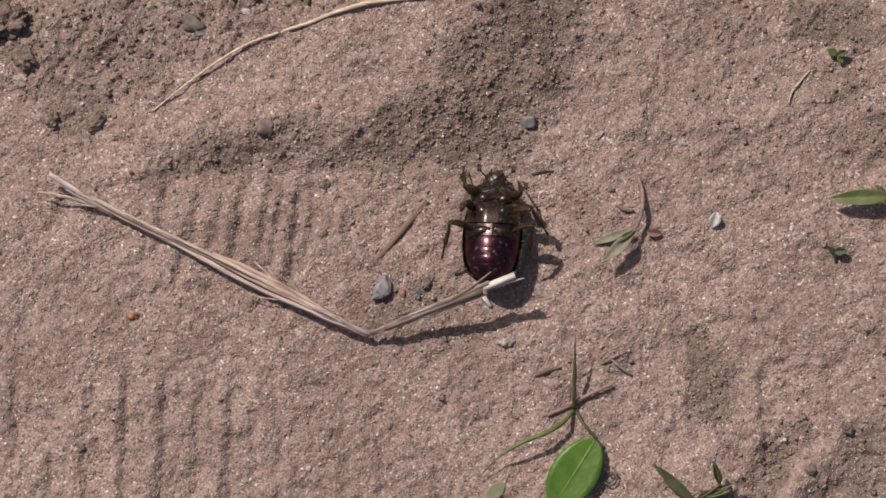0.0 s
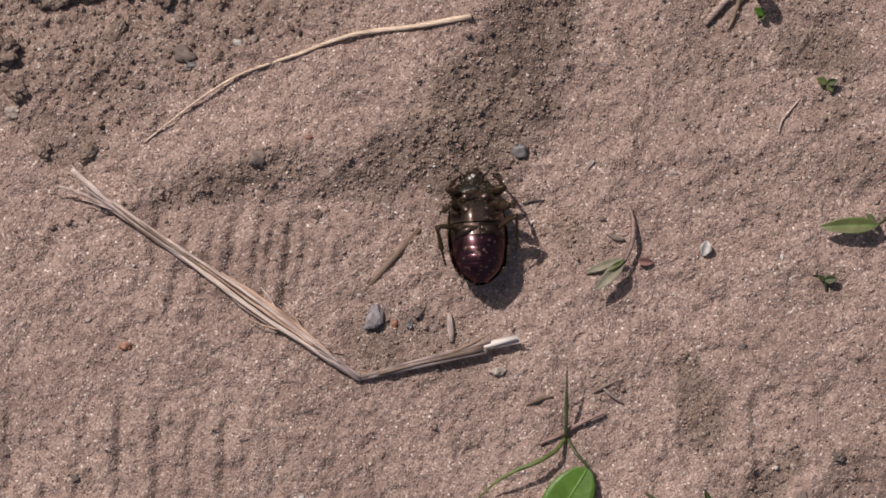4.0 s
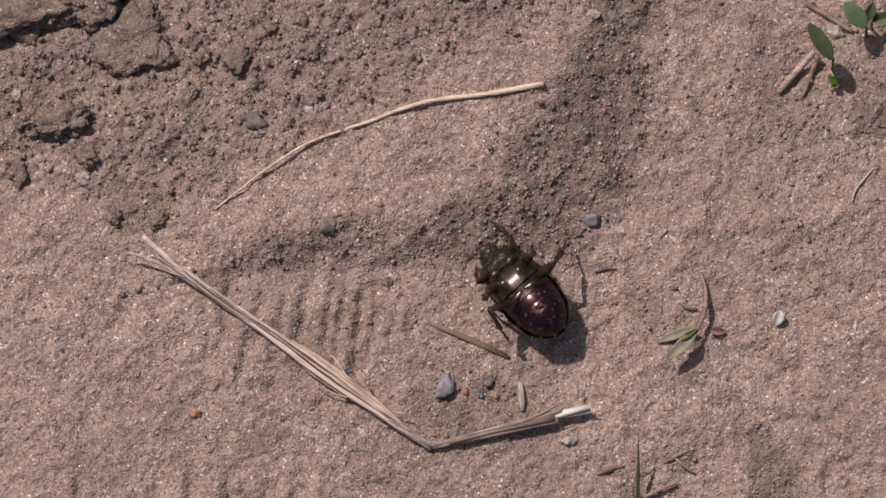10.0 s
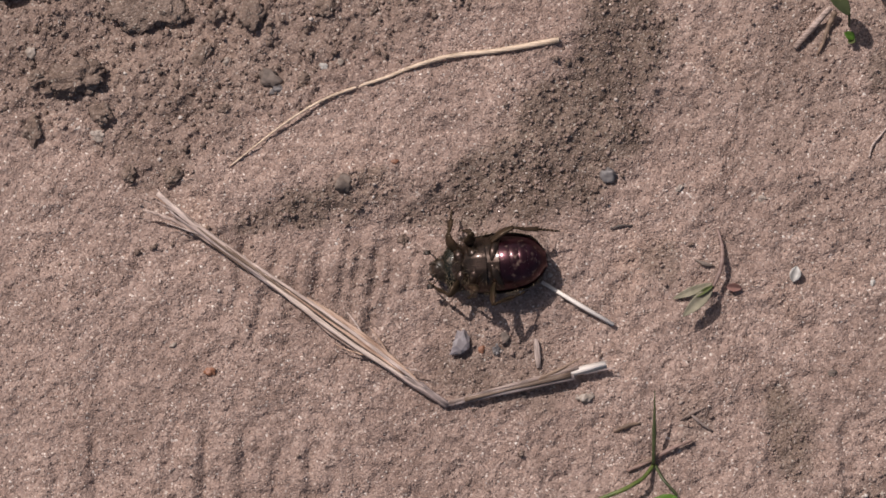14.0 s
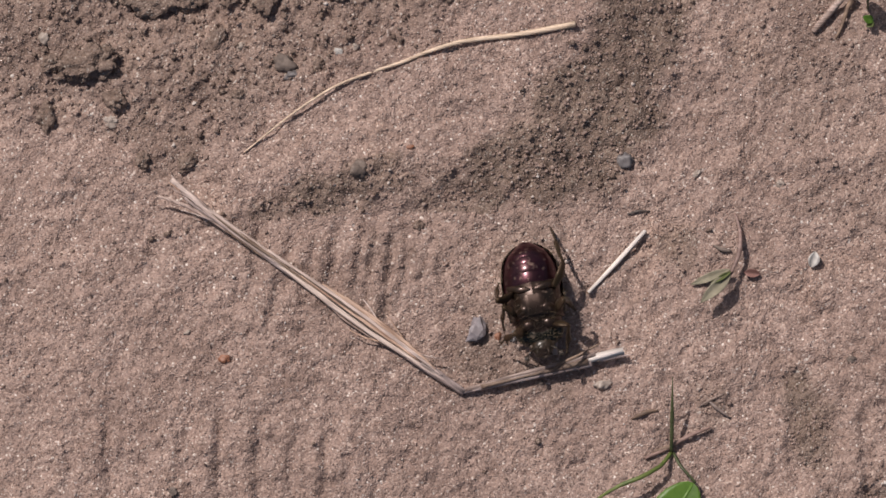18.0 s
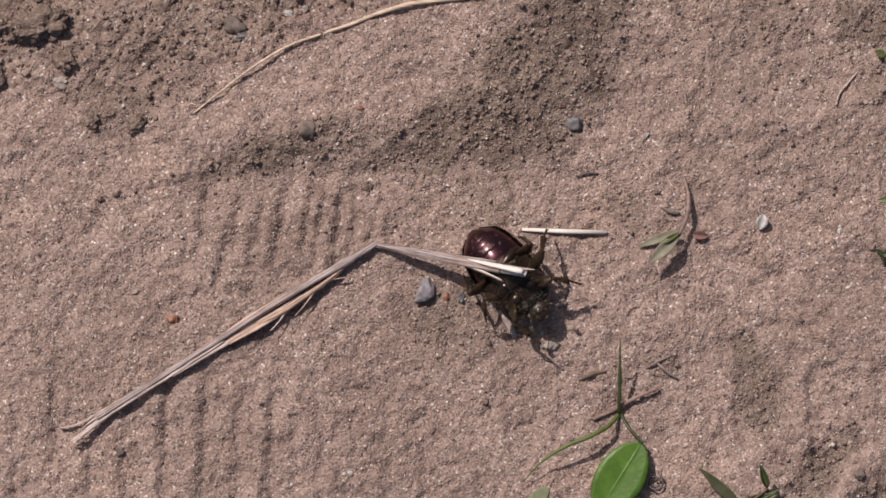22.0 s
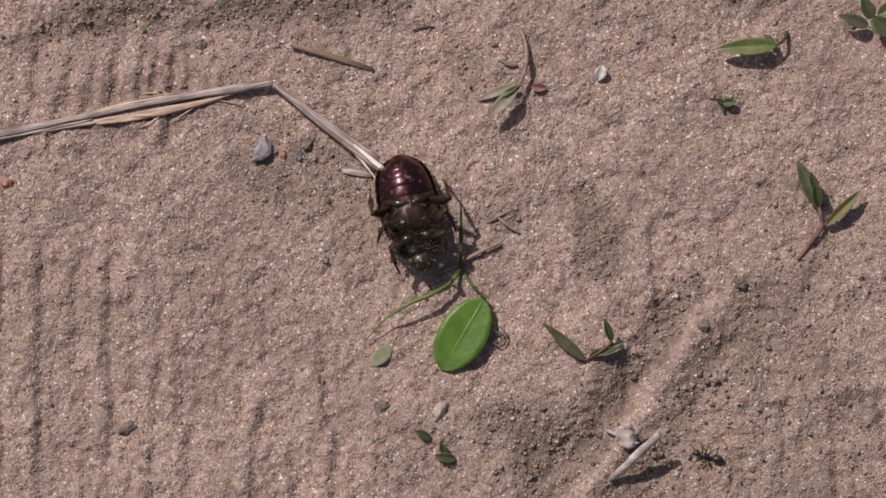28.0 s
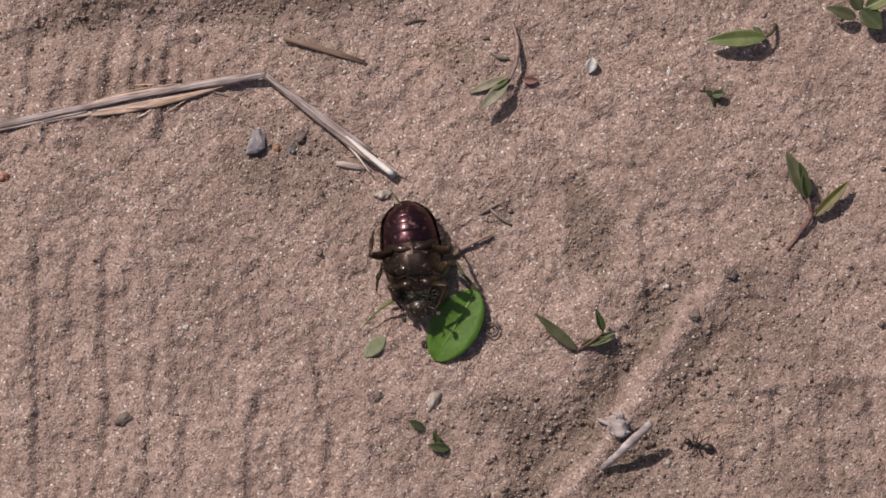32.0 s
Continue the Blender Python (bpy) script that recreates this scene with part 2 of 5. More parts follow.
M_LEAF_OLIVE = leafy("olive_leaf", (0.092, 0.095, 0.048), (0.155, 0.155, 0.085), 0.5, 0.15)
M_LEAF_PALE = leafy("wilted_leaf", (0.23, 0.205, 0.145), (0.34, 0.305, 0.225), 0.85, 0.08)
M_STEM = leafy("green_stem", (0.10, 0.14, 0.03), (0.19, 0.23, 0.065), 0.5, 0.1)
M_VEIN = leafy("leaf_vein", (0.125, 0.25, 0.04), (0.185, 0.32, 0.066), 0.4, 0.2)
M_BELLY = chitin("belly_cuticle", (0.036, 0.0105, 0.0155), 0.72, 0.28, -0.01, (1.0, 0.66, 0.72), 0.42)
M_THORAX = chitin("thorax_cuticle", (0.028, 0.018, 0.0125), 0.4, 0.34, -0.02, (1.0, 0.76, 0.7), 0.35)
M_ELYTRA = chitin("elytra_cuticle", (0.018, 0.017, 0.012), 0.3, 0.25, 0.0)
M_LEG = chitin("leg_cuticle", (0.036, 0.022, 0.014), 0.0, 0.34, -0.10, (1.0, 0.8, 0.6))
M_LEG.node_tree.nodes["Principled BSDF"].inputs["Specular IOR Level"].default_value = 0.28
M_HEAD = chitin("head_cuticle", (0.034, 0.021, 0.014), 0.1, 0.33, 0.0)
M_ANT = chitin("ant_cuticle", (0.026, 0.017, 0.013), 0.0, 0.4, 0.03)
M_HAIR, _nt, _b = material("pale_bristles")
_b.inputs["Base Color"].default_value, _b.inputs["Roughness"].default_value = (0.13, 0.095, 0.06, 1), 0.5


# ---- mesh helpers (millimetres in, metres out) ----
def part(name, bm, mat, parent=None, label="", smooth=True):
    me = bpy.data.meshes.new(name)
    for v in bm.verts:
        v.co *= K
    bmesh.ops.recalc_face_normals(bm, faces=bm.faces[:])
    for f in bm.faces:
        f.smooth = smooth
    bm.to_mesh(me)
    bm.free()
    me.materials.append(mat)
    ob = new(name, me)
    if parent is not None:
        ob.parent = parent
    if label:
        ob["label"] = label
    return ob


def thing(name, label, category, at=(0, 0, 0), rz=0.0, group=""):
    ob = new(name)
    ob.empty_display_size = 0.002
    ob.matrix_basis = pose(at[0] * K, at[1] * K, at[2] * K, 0, 0, rz)
    return tagged(ob, label, category, group)


def tube(bm, pts, radii, sides=7, flat=1.0, seed=0, wobble=0.0):
    """A closed tapering tube through pts; flat < 1 squashes it along z."""
    rnd = random.Random(seed)
    pts = [Vector(p) for p in pts]
    if not hasattr(radii, "__len__"):
        radii = [radii] * len(pts)
    rings = []
    for i, p in enumerate(pts):
        d = (pts[min(i + 1, len(pts) - 1)] - pts[max(i - 1, 0)]).normalized()
        side = d.cross(Vector((0, 0, 1)))
        side = side.normalized() if side.length > 0.05 else Vector((1, 0, 0))
        up = side.cross(d)
        ring = []
        for k in range(sides):
            a = 2 * math.pi * k / sides
            r = radii[i] * (1 + rnd.uniform(-wobble, wobble))
            ring.append(bm.verts.new(p + side * (math.cos(a) * r) + up * (math.sin(a) * r * flat)))
        rings.append(ring)
    for a, b in zip(rings, rings[1:]):
        for k in range(sides):
            bm.faces.new((a[k], a[(k + 1) % sides], b[(k + 1) % sides], b[k]))
    bm.faces.new(rings[0])
    bm.faces.new(rings[-1][::-1])


def curve(pts, n=10):
    """Catmull-Rom through pts."""
    pts = [Vector(p) for p in pts]
    ext = [2 * pts[0] - pts[1], *pts, 2 * pts[-1] - pts[-2]]
    out = []
    for a, b, c, d in zip(ext, ext[1:], ext[2:], ext[3:]):
        for k in range(n):
            t = k / n
            out.append(0.5 * (2 * b + (c - a) * t + (2 * a - 5 * b + 4 * c - d) * t * t + (3 * b - a - 3 * c + d) * t ** 3))
    return [*out, pts[-1]]


def taper(n, a, b, mid=None):
    mid = (a + b) / 2 if mid is None else mid
    return [(a + (mid - a) * 2 * u if u < 0.5 else mid + (b - mid) * (2 * u - 1)) for u in (i / (n - 1) for i in range(n))]


def lump(bm, size, seed, rough=0.25, detail=2, at=(0, 0, 0)):
    """An uneven stone: an icosphere pushed about by noise, flattened below."""
    made = bmesh.ops.create_icosphere(bm, subdivisions=detail, radius=1)["verts"]
    off = Vector((seed * 3.7, seed * 1.3, seed * 2.1))
    for v in made:
        n = v.co.normalized()
        s = 1 + rough * noise.noise(n * 1.3 + off) + rough * 0.6 * noise.noise(n * 3.1 + off) + (rough * 0.3 * noise.noise(n * 9 + off) + rough * 0.15 * noise.noise(n * 21 + off) if detail > 3 else 0)
        v.co = Vector((n.x * size[0] * s, n.y * size[1] * s, n.z * size[2] * s)) + Vector(at)


def blade(bm, length, width, droop=0.0, fold=0.15, thick=0.12, tip=0.6, rows=10, cols=6, lift=0.0, wave=0.0, blunt=0.75):
    """A leaf along +x from the origin: pointed ends, folded along the midrib, with thickness."""
    top, low = [], []
    for i in range(rows + 1):
        u = 0.5 - 0.5 * math.cos(math.pi * i / rows)
        w = width / 2 * (math.sin(math.pi * min(1, u ** tip)) ** blunt if 0 < u < 1 else 0.03)
        r1, r2 = [], []
        for j in range(cols + 1):
            s = 2 * j / cols - 1
            z = lift * math.sin(u * math.pi / 2) - droop * u * u + fold * w * abs(s) * 2 + wave * math.sin(u * 9 + s * 2)
            r1.append(bm.verts.new((u * length, s * w, z + thick / 2)))
            r2.append(bm.verts.new((u * length, s * w, z - thick / 2)))
        top.append(r1), low.append(r2)
    for i in range(rows):
        for j in range(cols):
            bm.faces.new((top[i][j], top[i + 1][j], top[i + 1][j + 1], top[i][j + 1]))
            bm.faces.new((low[i][j], low[i][j + 1], low[i + 1][j + 1], low[i + 1][j]))
        bm.faces.new((top[i][0], low[i][0], low[i + 1][0], top[i + 1][0]))
        bm.faces.new((top[i][cols], top[i + 1][cols], low[i + 1][cols], low[i][cols]))
    bm.faces.new([*top[0], *low[0][::-1]])
    bm.faces.new([*top[-1][::-1], *low[-1]])


# ---- the ground's relief ----
def lattice(x, y, seed):
    """Smooth value noise, -1 to 1, for arrays."""
    xi, yi = np.floor(x).astype(np.int64), np.floor(y).astype(np.int64)
    fx, fy = x - xi, y - yi
    fx, fy = fx * fx * (3 - 2 * fx), fy * fy * (3 - 2 * fy)

    def rnd(a, b):
        h = (a * 374761393 + b * 668265263 + seed * 974634777) & 0xFFFFFFFF
        h = ((h ^ (h >> 13)) * 1274126177) & 0xFFFFFFFF
        return ((h ^ (h >> 16)) & 0xFFFF) / 32767.5 - 1
    a = rnd(xi, yi) * (1 - fx) + rnd(xi + 1, yi) * fx
    b = rnd(xi, yi + 1) * (1 - fx) + rnd(xi + 1, yi + 1) * fx
    return a * (1 - fy) + b * fy


def layered(x, y, size, seed, octaves=3):
    return sum(lattice(x / size * 2 ** k + 17.3 * k, y / size * 2 ** k - 9.1 * k, seed + k) * 0.5 ** k for k in range(octaves))


def ease(a, b, v):
    u = np.clip((v - a) / (b - a), 0, 1)
    return u * u * (3 - 2 * u)


def along(x, y, line):
    """Distance to a polyline, and the side of it (positive on the left of its way)."""
    best, side, at = np.full(x.shape, 1e9), np.zeros(x.shape), np.zeros(x.shape)
    run = 0.0
    for (ax, ay), (bx, by) in zip(line, line[1:]):
        dx, dy = bx - ax, by - ay
        ln = math.hypot(dx, dy)
        u = np.clip(((x - ax) * dx + (y - ay) * dy) / ln ** 2, 0, 1)
        d = np.hypot(x - ax - u * dx, y - ay - u * dy)
        near = d < best - 1e-9
        best = np.where(near, d, best)
        side = np.where(near, np.sign(dx * (y - ay) - dy * (x - ax)), side)
        at = np.where(near, run + u * ln, at)
        run += ln
    return best, side, at


CREST = [(-70, -6), (-41.2, 0.7), (-33.2, 4.7), (-24.3, 8.3), (-13.5, 10.1), (-4.6, 9.2), (0.8, 13.2), (3.5, 18.6), (8.0, 24.9), (15.2, 31.2), (18.8, 39.3), (20.6, 48.3), (24, 80)]
FOOT = [(-70, -9), (-40.3, -1.1), (-30.5, -0.2), (-17.1, 0.7), (-4.6, 0.7), (9.7, -0.2), (20.4, 2.4), (27.6, 10.5), (31.2, 22.1), (33.1, 33.8), (35.9, 48.3), (40, 80)]
LOOSE = [(-120, 12), (-71.0, 13.2), (-53.0, 13.2), (-36.8, 11.0), (-20.7, 21.7), (-12.7, 24.4), (-2.8, 31.2), (14.3, 37.5), (27.8, 44.7), (60, 70)]
RIDGE = [(90, -22), (79, -32.5), (72.1, -39.5), (67.0, -44.9), (61.9, -51.3), (56.8, -58.7), (51.7, -66.3), (45.5, -73.7), (36.3, -83.5), (20, -102)]
# sole tread printed in the sand: start, end, depth
TREAD = [(-35.1, 0.7, -37.6, -14.5, 0.5), (-19.0, -0.8, -21.2, -15.4, 0.6), (-16.7, -1.0, -19.3, -15.9, 0.65), (-14.4, -1.8, -16.4, -17.5, 0.6), (-11.6, -3.2, -14.0, -14, 0.45), (-5.6, -3.6, -7.4, -11, 0.4),
         (-30.4, -3.5, -31.9, -13, 0.4), (-32.2, -7.0, -34.4, -19.1, 0.45), (-38.5, -6.5, -40, -15.5, 0.35), (-23.4, -2.6, -25.4, -15, 0.45), (-26.8, -3, -28.8, -15, 0.35), (-8.7, -3, -9.9, -11, 0.35)]
TREAD += [(-53.5, -37.2, -54.2, -62, 0.45), (-48, -34, -48.6, -60, 0.4), (-59.2, -29.1, -59.1, -46.4, 0.4), (-65, -30, -65.4, -52, 0.4), (93, -57, 93.4, -68, 0.45), (16, -52, 15.5, -70, 0.35),
          (-39.5, -54, -40, -70, 0.4), (-7.3, -43, -8, -53, 0.4), (-5.3, -49, -6, -63, 0.45), (-14.6, -50, -15.3, -61, 0.4), (-30.5, -34, -31, -58, 0.35), (-21.5, -36, -22, -56, 0.35), (69.9, -67, 69.5, -75, 0.35), (-12, -33, -12.6, -46, 0.3), (-46, -24, -46.4, -36, 0.3), (12, -60, 11.6, -76, 0.35)]
TREAD = [([(a, b), (c, d)], deep * (1.6 if b > -10 else 1.0)) for a, b, c, d, deep in TREAD]
# longer broken grooves, as lines
TREAD += [([(-41.8, -30), (-42.2, -50.9), (-42.1, -63.1), (-42.5, -76)], 0.7), ([(-35.6, -30), (-35.9, -38.9), (-36.3, -49.4), (-36.3, -61.5), (-36.9, -74)], 0.65),
          ([(-25.2, -33), (-25.2, -38.3), (-25.7, -47.9), (-25.4, -58.3), (-26.4, -67.8), (-27.5, -74)], 0.75), ([(-29.2, -66.2), (-30, -76)], 0.5), ([(-17.7, -38), (-17.9, -48), (-18.4, -57), (-19.2, -64), (-19.4, -74)], 0.55),
          ([(-1.0, -41.5), (-1.9, -45.0), (-1.5, -52.0)], 0.55), ([(6.8, -46.1), (7.2, -52.2), (7.4, -57.4), (9.3, -62.7), (8.0, -74)], 0.65), ([(-1.8, -55.5), (-3.5, -64.9), (-4.3, -76)], 0.7),
          ([(2.4, -62), (2.8, -71.2), (2.5, -78)], 0.55), ([(-13, -57), (-14.2, -74)], 0.45), ([(78.3, -57), (77.9, -64.4), (78.0, -74)], 0.6), ([(86.0, -58.5), (85.6, -67.2), (85.8, -75)], 0.6),
          ([(58.7, -29), (58.5, -37.7), (58.9, -46)], 0.5), ([(47.2, -28), (47.7, -38.3), (48.3, -42)], 0.5), ([(65.8, -30), (66.4, -38), (66.2, -46)], 0.45)]
SOFT = [([(30, 5.5), (34.7, 6.5), (48.1, 8.2), (61.5, 9.6), (69.3, 13.2), (84, 20)], 0.45, 1.8), ([(66, -59), (71.1, -58.2), (82.6, -57.6), (95.0, -55.8), (110, -53)], 0.5, 1.0)]
DENT = [(55.3, -56.5, 4.5, 1.4), (45.5, -65.5, 5, 1.5), (62.8, -63.0, 5, 0.9), (48.0, -25.5, 2.4, 1.2), (49.3, -31.0, 2.0, 0.9), (52.5, -34.0, 2.5, 0.6), (46.0, -22.5, 1.6, 0.7), (68, 25, 3, 0.9), (70, 16, 2.5, 0.6), (30.5, -3.5, 2, 0.7), (28.5, 0.5, 3.0, 0.5), (14, -20, 9, 0.7)]

# dark patches of coarse, siltier, damp sand, some of them painted shade: centre, radius, strength
# (58, -54.5) paints a weed's cast shadow, (48.2, -26) deepens a hollow's shade
COARSE_SHADE = [(48.2, -26, 4.5, 1.25), (51.5, -34, 5.5, 1.0), (6, -20, 6.5, 0.6), (12, -25, 4.5, 0.55), (0, -15, 5, 0.4), (30.8, -4.5, 4, 0.75), (-1.5, -21.5, 5.5, 0.7), (65.8, -49.8, 4, 0.9), (58, -54.5, 3, 0.8), (71.7, -54.2, 5, 0.7), (73.5, -42.3, 4.5, 0.8), (40, -67, 11, 1.1), (52, -57.5, 4, 1.0), (63, -62.5, 6, 0.75), (71, -13, 3, 0.6),
          (35, -30, 4, 0.5), (68, 25, 7, 0.95), (70.5, 14, 5, 0.7), (76, 6, 6, 0.6), (8, -6, 6, 0.5), (79, -50, 6, 0.4), (88, -60, 6, 0.4), (-50, 12, 8, 0.7), (52, 1, 5, 0.3), (18, -66, 4, 0.35),
          # broad patches that only darken the sand
          (75, -64, 24, 0.4), (58, -74, 14, 0.5), (80, -38, 16, 0.3), (50, 28, 18, 0.45), (66, 34, 10, 0.5), (62, 8, 14, 0.25)]


def groove_share(a, line):
    """1 along a groove, fading at both ends; a is the way from its start."""
    whole = sum(math.hypot(q[0] - p[0], q[1] - p[1]) for p, q in zip(line, line[1:]))
    return ease(-0.2, 2.5, a) * ease(-0.2, 2.5, whole - a)


def relief(x, y, fine=True):
    """Height of the sand in mm at the plan's (x, y)."""
    x, y = np.asarray(x, float), np.asarray(y, float)
    dc, sc, _ = along(x, y, CREST)
    df, sf, _ = along(x, y, FOOT)
    inside, outside = sc > 0, sf < 0
    u = np.where(inside, 0, np.where(outside, 1, dc / (dc + df + 1e-6)))
    u = u * u * (3 - 2 * u)
    height = (1.5 + 1.0 * ease(-5, 25, x + 0.6 * y)) * ease(-55, -20, x)
    h = height * (1 - u)
    h = h - np.where(inside, 0.05 * np.minimum(dc, 22), 0)
    dl, sl, _ = along(x, y, LOOSE)
    loose = np.where(sl > 0, ease(-2.5, 4, dl), ease(-2.5, 4, -dl))
    slope = ease(0.02, 0.35, u) * ease(1.02, 0.7, u)
    dr, sr, ar = along(x, y, RIDGE)
    ridge = np.exp(-((dr + 0.3 * lattice(x / 4, y / 4, 71)) / 1.9) ** 2) * ease(14, 34, ar)
    h = h + 1.05 * ridge - 0.6 * np.exp(-((dr - 5.5) / 3.0) ** 2) * ease(20, 40, ar)
    crumb = np.exp(-((dr - 6.0) / 3.2) ** 2) * ease(18, 40, ar) * (1 - ridge)
    h = h + 0.6 * layered(x, y, 26, 3, 2) + 0.5 * layered(x, y, 8, 11, 3) + 0.33 * (1 - 0.7 * ridge) * layered(x, y, 2.6, 15, 2)
    for line, deep in TREAD:
        wob = 0.3 * lattice(x / 2.0, y / 3.4, 77)
        d, s, a = along(x + wob, y, line)
        ends = groove_share(a, line) * (0.95 + 0.25 * lattice(a / 8 + line[0][0], a * 0 + line[0][1], 79))
        h = h - 0.64 * deep * np.exp(-((d * s - 0.25) / 0.8) ** 2) * ends + 0.66 * deep * np.exp(-((d * s + 1.5) / 1.25) ** 2) * ends
    for line, up, wide in SOFT:
        d, _, _ = along(x, y, line)
        h = h + up * np.exp(-(d / wide) ** 2)
    for ax, ay, r, deep in DENT:
        h = h - deep * np.exp(-((x - ax) ** 2 + (y - ay) ** 2) / r ** 2)
    rough = np.clip(loose + 0.55 * slope + 0.8 * crumb, 0, 1)
    h = h + rough * (0.42 * layered(x, y, 4.2, 31, 3) + 0.3 * np.abs(layered(x, y, 1.6, 41, 2)))
    if fine:
        h = h + (0.17 + 0.16 * rough) * layered(x, y, 0.9, 51, 2) + 0.16 * lattice(x / 0.46, y / 0.46, 61)
    return h


def damp_and_shade(gx, gy):
    """Share of coarse, damp and shade-darkened sand at the plan's (x, y)."""
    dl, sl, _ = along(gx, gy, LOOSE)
    damp_shade = np.where(sl > 0, ease(-1, 9, dl + 2.5 * layered(gx, gy, 6, 91, 3)), 0)
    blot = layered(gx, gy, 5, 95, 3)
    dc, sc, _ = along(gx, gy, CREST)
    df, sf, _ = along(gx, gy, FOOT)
    # the slope's shade away from the sun, put into the colour over coarse sand
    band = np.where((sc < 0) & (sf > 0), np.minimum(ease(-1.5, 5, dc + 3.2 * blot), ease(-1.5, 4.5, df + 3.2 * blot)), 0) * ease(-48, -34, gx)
    damp_shade = np.maximum(0.52 * damp_shade, 0.95 * band)
    for ax, ay, r, deep in COARSE_SHADE:
        damp_shade = np.maximum(damp_shade, 0.88 * deep * ease(1.25, 0.35, np.hypot(gx - ax, gy - ay) / r + 0.45 * blot))
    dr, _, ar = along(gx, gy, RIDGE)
    damp_shade = np.maximum(damp_shade, 1.0 * np.exp(-((dr - 4.6 + 2 * blot) / 3.2) ** 2) * ease(22, 38, ar))
    # shade inside the tread grooves, put into the colour
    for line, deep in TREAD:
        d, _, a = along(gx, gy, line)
        damp_shade = np.maximum(damp_shade, 0.45 * max(0.0, deep - 0.35) * np.exp(-(d / 0.9 + 0.9 * blot) ** 2) * groove_share(a, line))
    damp_shade = damp_shade * (1 - 0.9 * ease(2.6, 1.3, dr + 0.8 * blot) * ease(14, 34, ar))
    return damp_shade


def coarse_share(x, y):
    return 0.46 * damp_and_shade(x, y)


def pale_share(x, y):
    """Few pale loose grains lie on the damp or shade-darkened sand and on the smooth low ridge."""
    dr, _, ar = along(x, y, RIDGE)
    return (1 - 0.75 * damp_and_shade(x, y)) * (1 - 0.6 * ease(2.6, 1.6, dr) * ease(14, 34, ar))


def ground_at(x, y):
    return float(relief(np.array([x]), np.array([y]), False)[0])


def spread(lo, hi, step, far):
    inner = np.arange(lo, hi + step / 2, step)
    out = step * 3 * 1.55 ** np.arange(1, 27)
    out = np.cumsum(out)
    out = out[out < far]
    return np.concatenate([lo - out[::-1], inner, hi + out])


def ground():
    xs, ys = spread(-84, 114, 0.30, 6e4), spread(-100, 62, 0.30, 6e4)
    gx, gy = np.meshgrid(xs, ys)
    h = relief(gx, gy)
    away = np.maximum(np.maximum(-84 - gx, gx - 114), np.maximum(-100 - gy, gy - 62))
    h = h * ease(60, 0, away)
    co = np.stack([gx, gy, h], 2).reshape(-1, 3) * K
    ny, nx = gx.shape
    idx = np.arange(nx * ny).reshape(ny, nx)
    quads = np.stack([idx[:-1, :-1], idx[:-1, 1:], idx[1:, 1:], idx[1:, :-1]], 2).reshape(-1)
    me = bpy.data.meshes.new("ground")
    me.vertices.add(len(co))
    me.vertices.foreach_set("co", co.reshape(-1))
    me.loops.add(len(quads))
    me.loops.foreach_set("vertex_index", quads)
    me.polygons.add(len(quads) // 4)
    me.polygons.foreach_set("loop_start", np.arange(0, len(quads), 4))
    me.update()
    me.shade_smooth()
    # damp soil and painted shade, stored per point for the sand's colour
    damp_shade = damp_and_shade(gx, gy) * ease(40, 0, away)
    att = me.attributes.new("damp_shade", "FLOAT", "POINT")
    att.data.foreach_set("value", damp_shade.reshape(-1).astype(np.float32))
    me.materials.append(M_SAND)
    tagged(new("ground", me), "dry pinkish tan sand with faint sole prints and a low crest", "sand", kind="structure")


ground()


def scatter(name, label, count, sizes, box, seed, mat, keep=None, sink=0.35):
    """Loose bits on the sand as one mesh of squashed, turned octahedra."""
    rng = np.random.default_rng(seed)
    x, y = rng.uniform(box[0], box[1], count), rng.uniform(box[2], box[3], count)
    if keep is not None:
        ok = rng.uniform(0, 1, count) < keep(x, y)
        x, y = x[ok], y[ok]
    n = len(x)
    z = relief(x, y)
    r = sizes[0] + (sizes[1] - sizes[0]) * rng.uniform(0, 1, n) ** 3
    base = np.array([(1, 0, 0), (-1, 0, 0), (0, 1, 0), (0, -1, 0), (0, 0, 1), (0, 0, -1)], float)
    tri = np.array([(0, 2, 4), (2, 1, 4), (1, 3, 4), (3, 0, 4), (2, 0, 5), (1, 2, 5), (3, 1, 5), (0, 3, 5)])
    p = base[None] * rng.uniform(0.6, 1.25, (n, 6, 1)) + rng.uniform(-0.3, 0.3, (n, 6, 3))
    q = rng.normal(size=(n, 4))
    q /= np.linalg.norm(q, axis=1, keepdims=True)
    w, a, b, c = q.T
    rot = np.stack([1 - 2 * (b * b + c * c), 2 * (a * b - c * w), 2 * (a * c + b * w), 2 * (a * b + c * w), 1 - 2 * (a * a + c * c), 2 * (b * c - a * w),
                    2 * (a * c - b * w), 2 * (b * c + a * w), 1 - 2 * (a * a + b * b)], 1).reshape(n, 3, 3)
    p = np.einsum("nij,nkj->nki", rot, p) * r[:, None, None]
    p += np.stack([x, y, z + r * sink], 1)[:, None]
    co = (p * K).reshape(-1)
    loops = (tri[None] + 6 * np.arange(n)[:, None, None]).reshape(-1)
    me = bpy.data.meshes.new(name)
    me.vertices.add(n * 6)
    me.vertices.foreach_set("co", co)
    me.loops.add(len(loops))
    me.loops.foreach_set("vertex_index", loops)
    me.polygons.add(len(loops) // 3)
    me.polygons.foreach_set("loop_start", np.arange(0, len(loops), 3))
    me.update()
    me.materials.append(mat)
    return tagged(new(name, me), label, "sand", kind="stuff")


